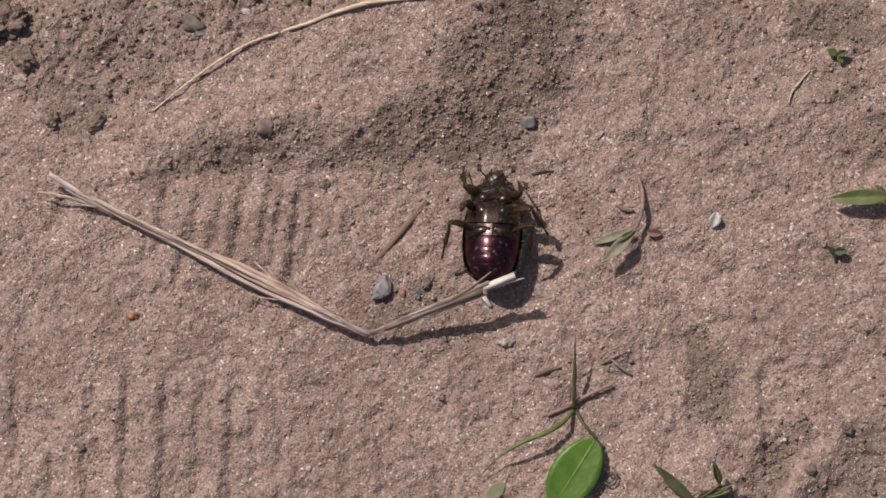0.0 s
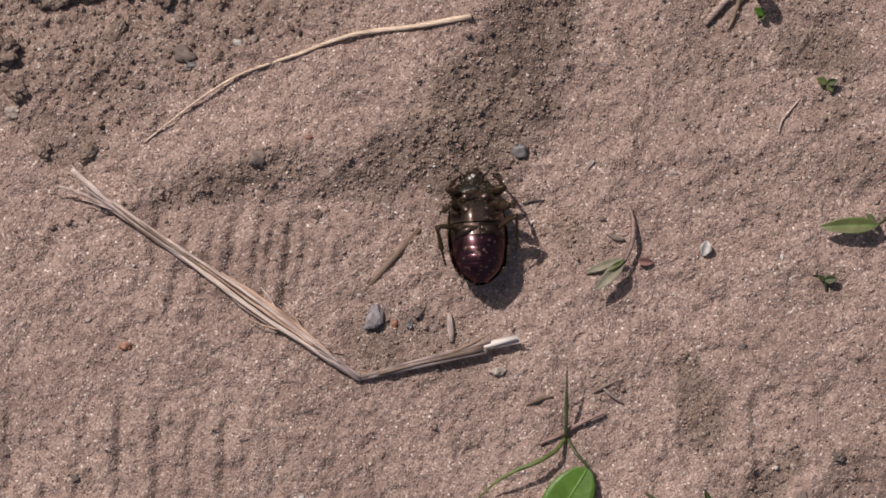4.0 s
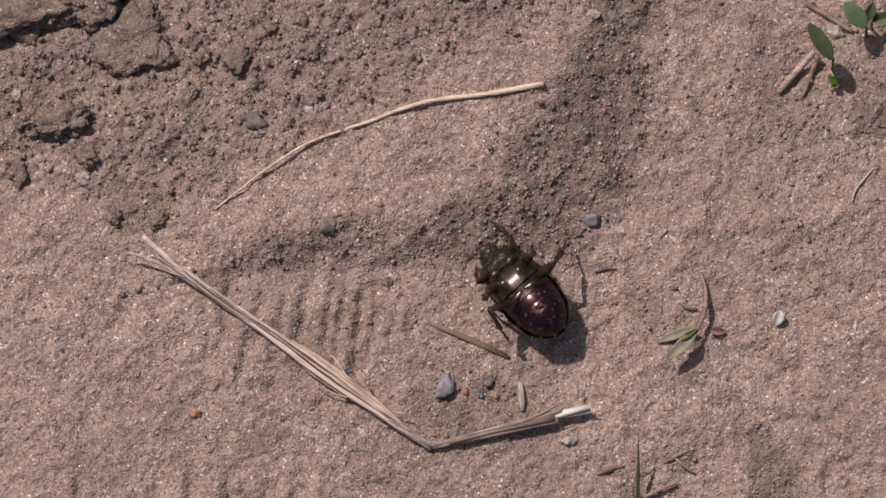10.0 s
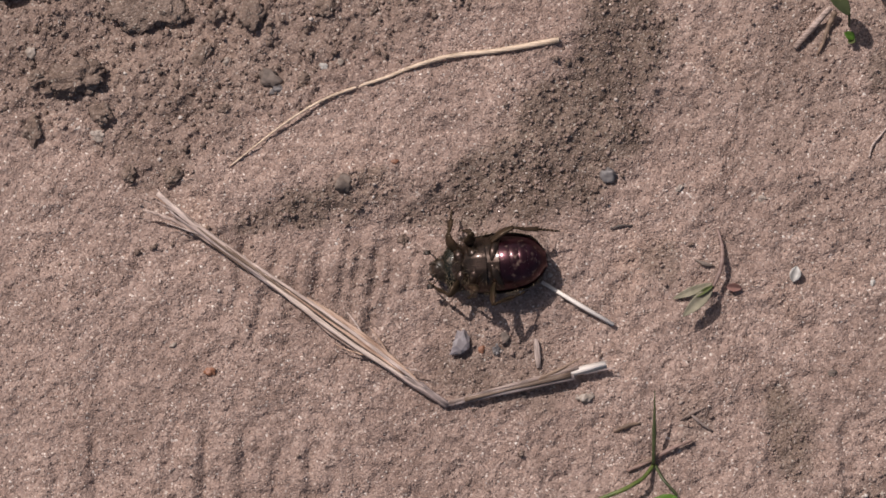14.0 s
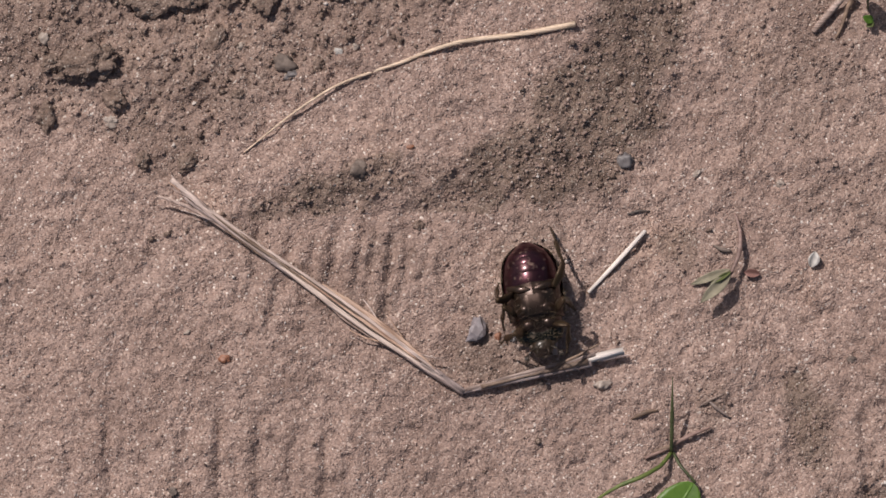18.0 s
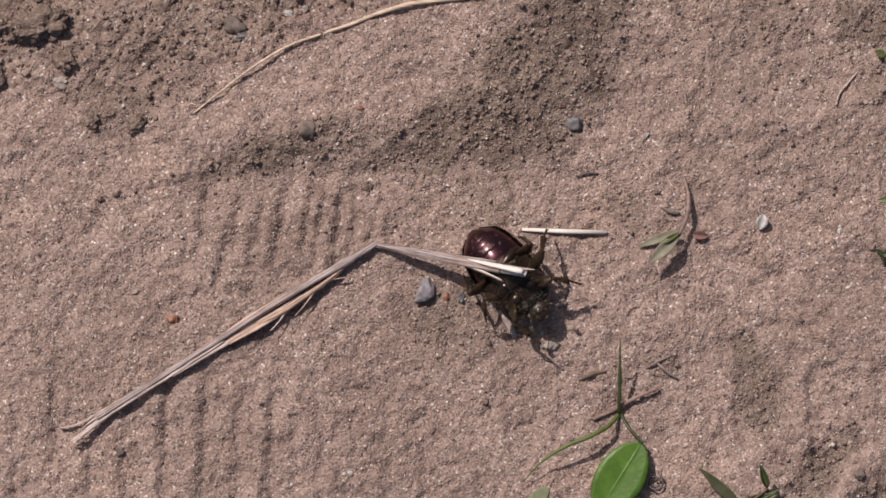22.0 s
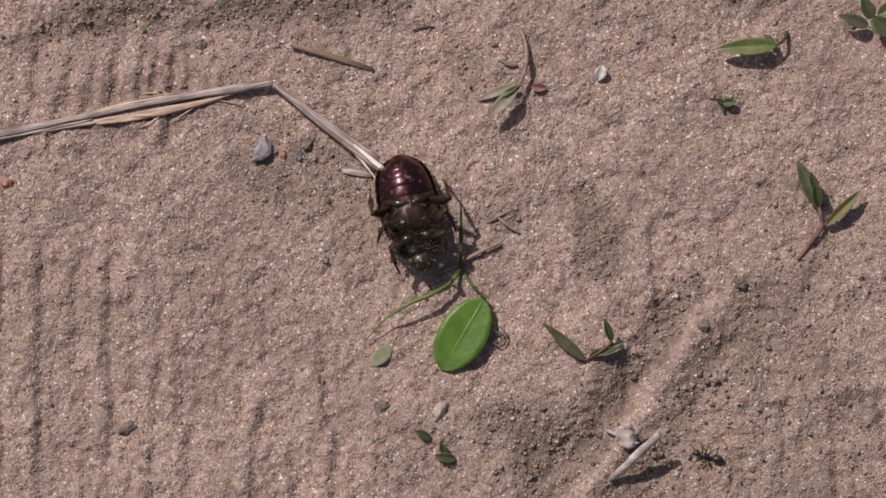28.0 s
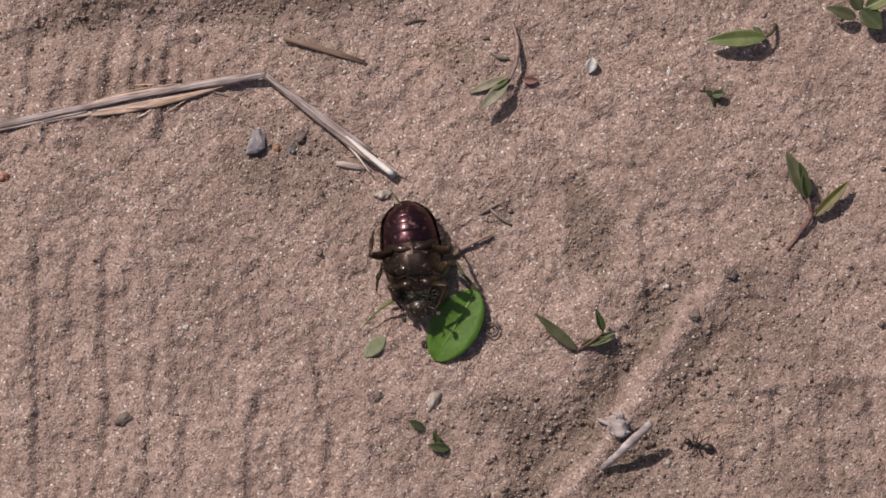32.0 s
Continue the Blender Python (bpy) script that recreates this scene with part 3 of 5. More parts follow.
def rough_share(x, y):
    dl, sl, _ = along(x, y, LOOSE)
    dr, _, ar = along(x, y, RIDGE)
    dc, sc, _ = along(x, y, CREST)
    df, sf, _ = along(x, y, FOOT)
    band = ((sc < 0) & (sf > 0)) * 0.45
    return np.clip(np.where(sl > 0, ease(-2, 6, dl), 0) + band + 0.6 * np.exp(-((dr - 6.5) / 4) ** 2) * ease(18, 40, ar) + 0.012, 0, 1)


scatter("sand_grains", "loose tan and white sand grains on the surface", 230000, (0.08, 0.22), (-82, 112, -98, 60), 5, M_GRAIN, pale_share, 0.2)
# darker grains follow the same mask and deepen its painted shade
scatter("coarse_grains", "coarse brown grains of loosened sand, darkened for damp and slope shade", 110000, (0.18, 0.5), (-82, 112, -98, 60), 7, M_GRAIN_DAMP_SHADE, coarse_share, 0.3)
scatter("soil_crumbs", "small damp brown crumbs of sandy soil", 9000, (0.22, 0.75), (-82, 112, -98, 60), 6, M_CLOD, rough_share, 0.3)


# ---- the beetle, lying on its back ----
def profile(y, table):
    for (y0, v0), (y1, v1) in zip(table, table[1:]):
        if y <= y1:
            u = max(0.0, (y - y0) / (y1 - y0))
            return v0 + (v1 - v0) * u
    return table[-1][1]


def smooth_profile(y, table):
    return sum(w * profile(y + 0.45 * k, table) for k, w in ((-3, 1), (-2, 2), (-1, 3), (0, 4), (1, 3), (2, 2), (3, 1))) / 16


HALF_WIDTH = [(-8.6, 0.2), (-8.3, 2.0), (-7.7, 3.0), (-6.7, 3.75), (-5.4, 4.25), (-3.9, 4.55), (-1.9, 4.75), (0.3, 4.7), (2.4, 4.5), (4.0, 4.1), (4.9, 3.8), (6.0, 3.4), (7.2, 2.7), (8.6, 1.6)]
BELLY_TOP = [(-8.9, 3.8), (-8.3, 5.2), (-7.4, 6.3), (-6.0, 7.0), (-4.5, 7.3), (-2.8, 7.4), (-1, 7.3), (1, 7.6), (2.5, 7.6), (3.8, 6.9), (5, 6.6), (7.2, 5.4), (9, 4.6)]


def plate(y0, y1, shrink=1.0, rise=0.0, lip=0.18, n=18, rows=6, crown=1.0, low=3.3, groove=0.0, bulge=0.0):
    """A transverse plate of the underside between y0 and y1, arched from side to side, with a lip at its rear edge."""
    bm = bmesh.new()
    top = []
    for i in range(rows + 1):
        u = i / rows
        y = y0 + (y1 - y0) * u
        w, zt = smooth_profile(y, HALF_WIDTH) * shrink, smooth_profile(y, BELLY_TOP) + rise + lip * (1 - u) ** 2 - 0.055 * ease(0.7, 1, u) + bulge * math.sin(math.pi * u)
        row = []
        for j in range(n + 1):
            a = math.pi * (0.02 + 0.96 * j / n)
            x = math.cos(a) * w
            z = low + (zt - low) * math.sin(a) ** (1.15 * crown) - groove * math.exp(-(x / 0.35) ** 2)
            row.append(bm.verts.new((x, y + 0.55 * (x / 5) ** 2, z)))
        top.append(row)
    under = [[bm.verts.new((v.co.x * 0.94, v.co.y, v.co.z - 0.35)) for v in r] for r in top]
    for r, s in zip((top, under), (1, -1)):
        for i in range(rows):
            for j in range(n):
                f = (r[i][j], r[i][j + 1], r[i + 1][j + 1], r[i + 1][j])
                bm.faces.new(f[::s])
    for i in (0, rows):
        for j in range(n):
            bm.faces.new((top[i][j], under[i][j], under[i][j + 1], top[i][j + 1]))
            bm.edges.get((top[i][j], top[i][j + 1])).smooth = False
    return bm


def shell_half(side):
    """One wing case: half of the domed back, which lies below."""
    bm = bmesh.new()
    rows, n = 16, 10
    grid = []
    for i in range(rows + 1):
        y = -8.5 + 12.0 * i / rows
        w = smooth_profile(y, HALF_WIDTH) * 1.01 + 0.02
        deep = 3.6 * min(1, max(0.05, 1 - ((y + 2.5) / 6.7) ** 2)) ** 0.5
        grid.append([bm.verts.new((side * (0.04 + (w - 0.04) * math.sin(a)), y, 3.75 - deep * math.cos(a))) for a in (math.pi * 0.56 * j / n for j in range(n + 1))])
    for i in range(rows):
        for j in range(n):
            bm.faces.new((grid[i][j], grid[i + 1][j], grid[i + 1][j + 1], grid[i][j + 1]))
    bmesh.ops.solidify(bm, geom=bm.faces[:], thickness=0.18)
    return bm


def dome(center, size, seed=0, rough=0.05, detail=3):
    bm = bmesh.new()
    lump(bm, size, seed, rough, detail, center)
    return bm


LEG_LENGTHS = {"fore": (3.0, 2.8, 2.3), "mid": (3.7, 3.3, 2.9), "hind": (4.3, 3.9, 3.4)}


def leg(side, kind, beetle):
    """Femur from the hip outwards along side * x; the shin and foot hang on the knee."""
    lf, ls, lt = LEG_LENGTHS[kind]
    bm = bmesh.new()
    tube(bm, curve([(0, 0, 0), (side * lf * 0.5, 0.15, 0.25), (side * lf, 0, 0.1)], 5), taper(11, 0.6, 0.5, 0.95), 8, 0.45)
    thigh = part(kind + "_leg", bm, M_LEG, beetle)
    bm = bmesh.new()
    tube(bm, curve([(0, 0, 0), (side * ls * 0.5, 0.0, -0.2), (side * ls, 0, -0.1)], 4), taper(9, 0.34, 0.62, 0.45), 7, 0.55)
    for k, (u, out) in enumerate(((0.35, 0.55), (0.6, 0.65), (0.85, 0.75), (0.98, 0.8))):
        tube(bm, [(side * ls * u, 0.2, -0.1), (side * (ls * u + 0.5), 0.2 + out, -0.05)], [0.15, 0.03], 5)
    shin = part("shin", bm, M_LEG, thigh)
    shin.location = (side * lf * K, 0, 0.1 * K)
    bm = bmesh.new()
    x = 0.0
    for k in range(5):
        step = lt / 5
        tube(bm, [(side * x, 0, 0), (side * (x + step * 0.55), 0, 0.02), (side * (x + step * 0.95), 0, 0)], [0.13, 0.22, 0.15], 6)
        x += step
    for s in (-1, 1):
        tube(bm, curve([(side * lt * 0.97, 0, 0), (side * (lt + 0.4), s * 0.25, 0.05), (side * (lt + 0.6), s * 0.3, -0.25)], 3), taper(7, 0.09, 0.02), 5)
    foot = part("foot", bm, M_LEG, shin)
    foot.location = (side * ls * K, 0, -0.1 * K)
    foot.rotation_euler = (0, radians(side * 8), radians(side * 8))
    return thigh, shin


def beetle():
    top = thing("beetle", "dark glossy scarab beetle lying on its back, legs kicking", "beetle")
    for s in (-1, 1):
        part("wing_case", shell_half(s), M_ELYTRA, top, "dark bronze wing case pressed into the sand")
    edges = [-8.5, -7.1, -5.8, -4.5, -3.1, -1.3]
    for a, b in zip(edges, edges[1:]):
        part("belly_segment", plate(a - 0.12, b + 0.06, 0.985, 0.0, 0.05, bulge=0.06), M_BELLY, top, "glossy purplish black belly segment")
    for s in (-1, 1):
        bm = plate(-1.5, 0.6, 0.97, 0.1, 0.14)
        cut = [v for v in bm.verts if v.co.x * s < -0.05]
        bmesh.ops.delete(bm, geom=cut, context="VERTS")
        part("hind_hip_plate", bm, M_THORAX, top)
    part("breast_plate", plate(0.5, 3.6, 0.98, 0.45, 0.1, groove=0.3, rows=7), M_THORAX, top, "broad dark bronze breast plate with a groove")
    part("middle_breast", plate(3.4, 4.7, 0.9, -0.25, 0.2), M_THORAX, top)
    part("front_breast", plate(4.6, 7.0, 0.93, -0.1, 0.25, rows=6), M_THORAX, top)
    part("neck_shield", dome((0, 5.6, 3.6), (3.9, 2.6, 2.4), 3), M_ELYTRA, top, "dark neck shield")
    part("head", dome((0, 8.1, 4.2), (1.85, 1.6, 1.3), 5), M_HEAD, top, "reddish brown head")
    bm = bmesh.new()
    tube(bm, [(-1.2, 9.2, 4.0), (0, 9.6, 4.05), (1.2, 9.2, 4.0)], [0.35, 0.5, 0.35], 8, 0.6)
    part("snout", bm, M_HEAD, top)
    part("mouth", dome((0, 8.4, 5.1), (0.75, 0.7, 0.5), 7, 0.2), M_HEAD, top)
    for s in (-1, 1):
        part("eye", dome((s * 1.65, 7.9, 4.3), (0.45, 0.55, 0.5), 2, 0.0), M_ANT, top, "black eye")
        bm = bmesh.new()
        tube(bm, curve([(s * 1.2, 8.4, 4.9), (s * 2.0, 8.9, 5.3), (s * 2.5, 9.5, 5.2)], 5), taper(11, 0.14, 0.10), 6)
        feeler = part("feeler", bm, M_HEAD, top)
        bm = bmesh.new()
        for k in range(3):
            lump(bm, (0.17, 0.62, 0.3), k, 0.05, 2, (s * (2.5 + 0.2 * k), 9.9, 5.2))
        part("club", bm, M_ANT, feeler, "small leafed club of the feeler")
        bm = bmesh.new()
        tube(bm, curve([(s * 0.6, 8.6, 5.1), (s * 0.9, 9.2, 5.4), (s * 0.7, 9.8, 5.1)], 4), 0.12, 5)
        part("palp", bm, M_HEAD, top)
        for y, r in ((4.9, 0.95), (2.6, 0.95)):
            z = 6.0 if y > 4 else 6.95
            bm = bmesh.new()
            tube(bm, curve([(s * 0.35, y - 0.35, z), (s * 1.7, y - 0.05, z + 0.1), (s * 3.3, y + 0.55, z - 0.75)], 5), taper(11, 0.55, 0.5, r), 9, 0.7)
            part("hip", bm, M_THORAX, top)
        bm = bmesh.new()
        tube(bm, curve([(s * 0.2, -0.35, 7.25), (s * 2.0, -0.75, 7.05), (s * 3.9, -1.5, 5.7)], 5), taper(11, 0.5, 0.4, 0.72), 9, 0.6)
        part("hind_hip", bm, M_THORAX, top)
    rng = random.Random(8)
    bm = bmesh.new()
    for _ in range(380):
        y = rng.choice((rng.uniform(0.2, 7.2), rng.uniform(3.0, 7.2), rng.uniform(-7.6, 1)))
        s = rng.choice((-1, 1))
        w, zt = smooth_profile(y, HALF_WIDTH), smooth_profile(y, BELLY_TOP)
        if y > 0.5:
            a = rng.uniform(0.12, math.pi / 2)
            ln = rng.uniform(0.5, 1.3)
        else:
            a, ln = rng.uniform(0.05, 0.3), rng.uniform(0.4, 0.8)
        p = Vector((s * w * math.cos(a), y + 0.2, 3.3 + (zt - 3.3) * math.sin(a) ** 0.75))
        d = Vector((s * math.cos(a) + rng.uniform(-.4, .4), rng.uniform(-0.8, 0.5), math.sin(a) * 0.6 + 0.15)).normalized() * ln
        tube(bm, [p, p + d], [0.04, 0.01], 3)
    part("bristles", bm, M_HAIR, top, "short pale brown bristles", False)
    legs = []
    for kind, y, x, z in (("fore", 5.2, 2.4, 5.8), ("mid", 3.0, 3.2, 6.4), ("hind", -0.3, 3.3, 6.3)):
        for s in (-1, 1):
            legs.append((kind, s, x * s, y, z, *leg(s, kind, top)))
    return top, legs


BEETLE, LEGS = beetle()


# ---- straws ----
def strand(points, r0, r1, mid, mat, parent, seed, flat=0.45, label="", name="strand"):
    bm = bmesh.new()
    pts = curve(points, 6)
    tube(bm, pts, taper(len(pts), r0, r1, mid), 7, flat, seed, 0.12)
    return part(name, bm, mat, parent, label)


def bent_straw():
    """Folded dry stalk; its bend is the origin, the short arm lies along x, the long tail at the fold's angle."""
    top = thing("bent_straw", "dry split straw stalk, folded once, grey to golden", "straw")

    def on_tail(name, rows, radii, mat, seed, flat=0.5, label="", wobble=0.1):
        bm = bmesh.new()
        pts = curve(rows, 6)
        us = [i / (len(pts) - 1) * (len(radii) - 1) for i in range(len(pts))]
        rs = [radii[min(int(u), len(radii) - 2)] * (1 - (u - min(int(u), len(radii) - 2))) + radii[min(int(u), len(radii) - 2) + 1] * (u - min(int(u), len(radii) - 2)) for u in us]
        tube(bm, pts, rs, 8, flat, seed, wobble)
        ob = part(name, bm, mat, top, label)
        ob.rotation_euler = (0, 0, radians(130.5))
        return ob
    on_tail("stalk", [(-0.3, 0, 0), (6, 0.25, 0.1), (18, 0.75, 0.1), (32, 0.75, 0.2), (42, 0.75, 0.2), (51, 0.7, 0.2)], [0.62, 0.72, 0.5, 0.55, 0.6, 0.45], M_GREY, 1, 0.55, "weathered grey stalk")
    on_tail("stalk", [(28, 0.1, 0.35), (38, 0.25, 0.45), (47, 0.35, 0.5), (52, 0.15, 0.7), (56.2, -0.3, 0.9)], [0.15, 0.45, 0.55, 0.5, 0.45], M_PALE_STRAW, 2, 0.45, "pale frayed stalk end", 0.16)
    on_tail("strand", [(36, 1.0, 0.2), (45, 1.2, 0.3), (50, 1.5, 0.6), (54, 2.3, 1.2), (56.3, 3.2, 1.0), (56.4, 4.2, 0.1)], [0.12, 0.25, 0.3, 0.26, 0.2, 0.08], M_STRAW, 3, 0.4, "curled dry leaf sheath")
    on_tail("husk", [(5, -0.2, 0.35), (9, -0.65, 0.55), (16, -1.0, 0.6), (22, -0.95, 0.55), (27.5, -0.6, 0.6)], [0.1, 0.42, 0.55, 0.5, 0.3], M_GOLD, 4, 0.4, "golden brown split husk", 0.14)
    on_tail("husk", [(4, -0.1, 0.5), (10, -0.35, 0.85), (18, -0.45, 0.85), (28, -0.3, 0.75), (37.5, -0.1, 0.6)], [0.1, 0.3, 0.36, 0.4, 0.2], M_PALE_STRAW, 5, 0.5)
    on_tail("husk", [(7, 0.35, 0.4), (13, 0.75, 0.65), (22, 0.95, 0.7), (30, 0.8, 0.6), (38.5, 0.7, 0.3)], [0.12, 0.42, 0.5, 0.42, 0.14], M_CREAM, 6, 0.5, "cream inner side of the split straw")
    on_tail("husk", [(8, 0.1, 0.7), (15, 0.05, 0.95), (23, 0.15, 0.9), (31, 0.1, 0.7)], [0.08, 0.3, 0.32, 0.1], M_GOLD, 7, 0.5)
    # the two darkest strands paint shaded gaps between the husks
    for k, (d0, d1, o0, o1, z, r, mat) in enumerate(((7, 31, 0.9, 1.4, 0.15, 0.2, M_GOLD), (10, 26, 1.1, 1.7, 0.1, 0.13, M_STRAW), (9, 33, -0.1, -0.1, 0.95, 0.2, M_GAP_SHADE), (11, 29, 0.5, 0.45, 0.95, 0.17, M_GAP_SHADE), (13, 35, -1.0, -0.25, 0.8, 0.16, M_CREAM), (4, 22, -0.4, -1.4, 0.3, 0.14, M_BROWN),
                                                     (30, 50, 0.8, 0.9, 0.6, 0.18, M_PALE_STRAW), (33, 49, 0.4, 0.5, 0.8, 0.14, M_BROWN), (40, 54, 0.6, 1.0, 0.6, 0.2, M_GREY), (22, 44, 0.5, 0.3, 0.75, 0.17, M_BROWN), (34, 47, 1.1, 1.2, 0.35, 0.14, M_BROWN), (3, 17, 0.5, 0.75, 0.45, 0.22, M_PALE_STRAW))):
        mid = (d0 + d1) / 2
        on_tail("strand", [(d0, o0 * 0.4, z * 0.7), (mid - 3, (o0 + o1) / 2, z), (mid + 4, o1, z), (d1, o1 * 0.6, z * 0.8)], [r * 0.5, r, r, r * 0.4], mat, 20 + k, 0.6)
    for k, (d, o, dd, do) in enumerate(((12, -1.6, 4.5, -1.1), (17, -1.7, 4.0, -0.9), (9, -1.0, -3.5, -1.2), (15, 1.9, 5, 0.7), (46, 1.2, 6, 1.4), (47, 0.2, 6.5, -0.9), (51, 0.2, 5.2, 0.2), (51, 0.1, 5.6, -0.9), (50.5, 0.4, 5.2, 0.5))):
        on_tail("frayed_fibre", [(d, o * 0.7, 0.5), (d + dd * 0.5, o + do * 0.35, 0.8), (d + dd, o + do, 0.9)], [0.12, 0.13, 0.05], (M_GOLD, M_PALE_STRAW, M_STRAW)[k % 3], 40 + k, 0.6)
    for k, (o, z, r, mat, d0, d1) in enumerate(((0.0, 0.0, 0.85, M_GREY, -0.4, 21.0), (0.55, 0.2, 0.45, M_STRAW, 0.5, 21.5), (-0.55, 0.15, 0.45, M_GREY, 1.5, 20.5), (-0.1, 0.55, 0.2, M_BROWN, 3, 20))):
        strand([(d0, o * 0.2, z), (d0 + (d1 - d0) * 0.4, o * 0.7, z), (d1, o * 1.1, z)], 0.36, 0.46, r * 0.8, mat, top, 20 + k, 0.6)
    bm = bmesh.new()
    tube(bm, [(20.2, 0.1, 0.25), (22, 0.15, 0.38), (25.8, 0.2, 0.32)], [0.55, 0.62, 0.6], 4, 0.3, 4, 0.12)
    part("split_end", bm, M_PITH, top, "broken end with white pith")
    strand([(16, -0.1, -0.42), (20, 0.1, -0.5), (25.4, 0.2, -0.35)], 0.1, 0.5, 0.42, M_PITH, top, 33, name="split_end")
    strand([(22, -0.35, 0.1), (25, -0.5, 0.15), (27, -0.75, 0.2)], 0.3, 0.08, 0.24, M_GREY, top, 36, name="splinter")
    strand([(15, 0.4, 0.3), (19, 1.2, 0.5), (22.6, 2.2, 0.3)], 0.3, 0.08, 0.22, M_BROWN, top, 31, name="splinter")
    strand([(15.2, 0.4, 0.12), (19, 1.15, 0.3), (22.4, 2.1, 0.12)], 0.2, 0.06, 0.17, M_PITH, top, 35, name="splinter")
    return top


STRAW = bent_straw()


def loose_stick(name, label, length, r, mat, white):
    top = thing(name, label, "straw")
    bm = bmesh.new()
    h = length / 2
    tube(bm, [(-h, 0, 0), (-h * 0.4, 0.08, 0.02), (h * 0.3, 0.1, 0), (h, 0, 0)], [r * 0.7, r, r * 1.05, r * 0.75], 7, 0.6, 3, 0.1)
    part("rind", bm, mat, top, "weathered brown rind")
    bm = bmesh.new()
    tube(bm, [(-h * 0.97, 0.02, -r * 0.42), (0, 0.1, -r * 0.46), (h * 1.01, 0, -r * 0.42)], [r * 0.62, r * 0.9, r * 0.72], 6, 0.45)
    part("pith", bm, white, top, "bright white pith side")
    return top


TWIG = loose_stick("straw_piece", "short split piece of straw, brown rind and white pith", 13.3, 0.44, M_BROWN, M_PITH)
CHIP = loose_stick("straw_chip", "small pale flat chip of straw", 4.6, 0.5, M_PALE_STRAW, M_PITH)


# ---- lying stems, sticks and hairs ----
def on_sand(p, up=0.3):
    return (p[0], p[1], ground_at(p[0], p[1]) + up)


def stem(name, label, category, pts, r0, r1, mid, mat, lifts=None, parent=None, flat=0.8, seed=1):
    """A bent stem or stick through plan points, lying on the sand or lifted from it."""
    lifts = lifts or [0.3] * len(pts)
    base = on_sand(pts[0], 0)
    bm = bmesh.new()
    line = curve([Vector(on_sand(p, u)) - Vector(base) for p, u in zip(pts, lifts)], 5)
    tube(bm, line, taper(len(line), r0, r1, mid), 7, flat, seed, 0.1)
    if parent is not None:
        ob = part(name, bm, mat, parent, label)
        ob.location = Vector(base) * K - parent.location
        return ob
    ob = part(name, bm, mat)
    ob.location = Vector(base) * K
    return tagged(ob, label, category)


stem("dry_grass_stem", "long thin curved golden dry grass stem on sand", "straw", [(-37.7, 10.1), (-33.9, 13.1), (-28.5, 17.1), (-23.3, 20.3), (-18.5, 22.3), (-13.1, 24.0), (-8.1, 25.9), (-2.8, 27.3), (5.3, 28.2), (14.2, 29.7)], 0.12, 0.48, 0.26, M_BLOND, [0.15, 0.9, 1.2, 0.8, 0.2, 0.5, 0.7, 0.7, 0.6, 0.5])
stem("hair_root", "fine pale curled rootlet on the sand", "root", [(62.8, 11.2), (63.3, 13.0), (64.6, 14.7), (66.3, 16.7)], 0.16, 0.12, 0.19, M_PALE_STRAW, [0.15, 0.4, 0.5, 0.3])
stem("dry_stick", "short grey brown dry stick leaning on sand", "stick", [(51.3, 28.7), (54.2, 32.0), (57.0, 35.0)], 0.5, 0.42, 0.62, M_STRAW, [0.4, 1.2, 2.2])
stem("dry_stick", "thin dark dry stick on sand", "stick", [(54.9, 27.6), (56.0, 30.0), (56.7, 32.2), (57.7, 34.3)], 0.15, 0.45, 0.34, M_BROWN, [0.2, 0.6, 1.1, 1.8])
stem("dry_stick", "dark brown dry stick beside a weed", "stick", [(55.8, 42.9), (59.2, 40.9), (63.2, 38.2)], 0.45, 0.3, 0.5, M_BROWN, [0.4, 0.6, 0.4])
stem("dry_stick", "flat pinkish brown dry stick beside a grass sprig", "stick", [(24.7, -37.9), (28.3, -36.3), (31.3, -34.6), (34.9, -33.1)], 0.25, 0.2, 0.38, M_DUSK, [0.3, 0.6, 0.9, 1.0])
stem("bark_sliver", "dark grey sliver of bark", "bark", [(34.2, -28.4), (35.6, -29.9), (38.1, -31.7)], 0.08, 0.16, 0.28, M_TAUPE, [0.2, 0.6, 0.2], None, 0.4, 5)
stem("bark_sliver", "small grey sliver of bark", "bark", [(33.0, -30.0), (35.0, -28.8), (37.1, -27.9)], 0.1, 0.12, 0.26, M_TAUPE, [0.2, 0.5, 0.2], None, 0.4, 7)
stem("bark_sliver", "small brown sliver of bark", "bark", [(22.6, -31.8), (24.6, -30.9), (26.8, -30.4)], 0.12, 0.15, 0.42, M_BROWN, [0.2, 0.5, 0.2])
stem("bark_sliver", "short dark sliver of bark in the sand", "bark", [(22.2, 0.2), (23.9, 0.7), (25.7, 0.7)], 0.1, 0.12, 0.2, M_BARK, [0.1, 0.3, 0.1])
stem("bark_sliver", "small dark leaf crumb beside a wilted sprig", "bark", [(35.5, -4.7), (36.9, -5.4), (38.3, -5.7)], 0.1, 0.2, 0.4, M_DARK, [0.2, 0.4, 0.2])



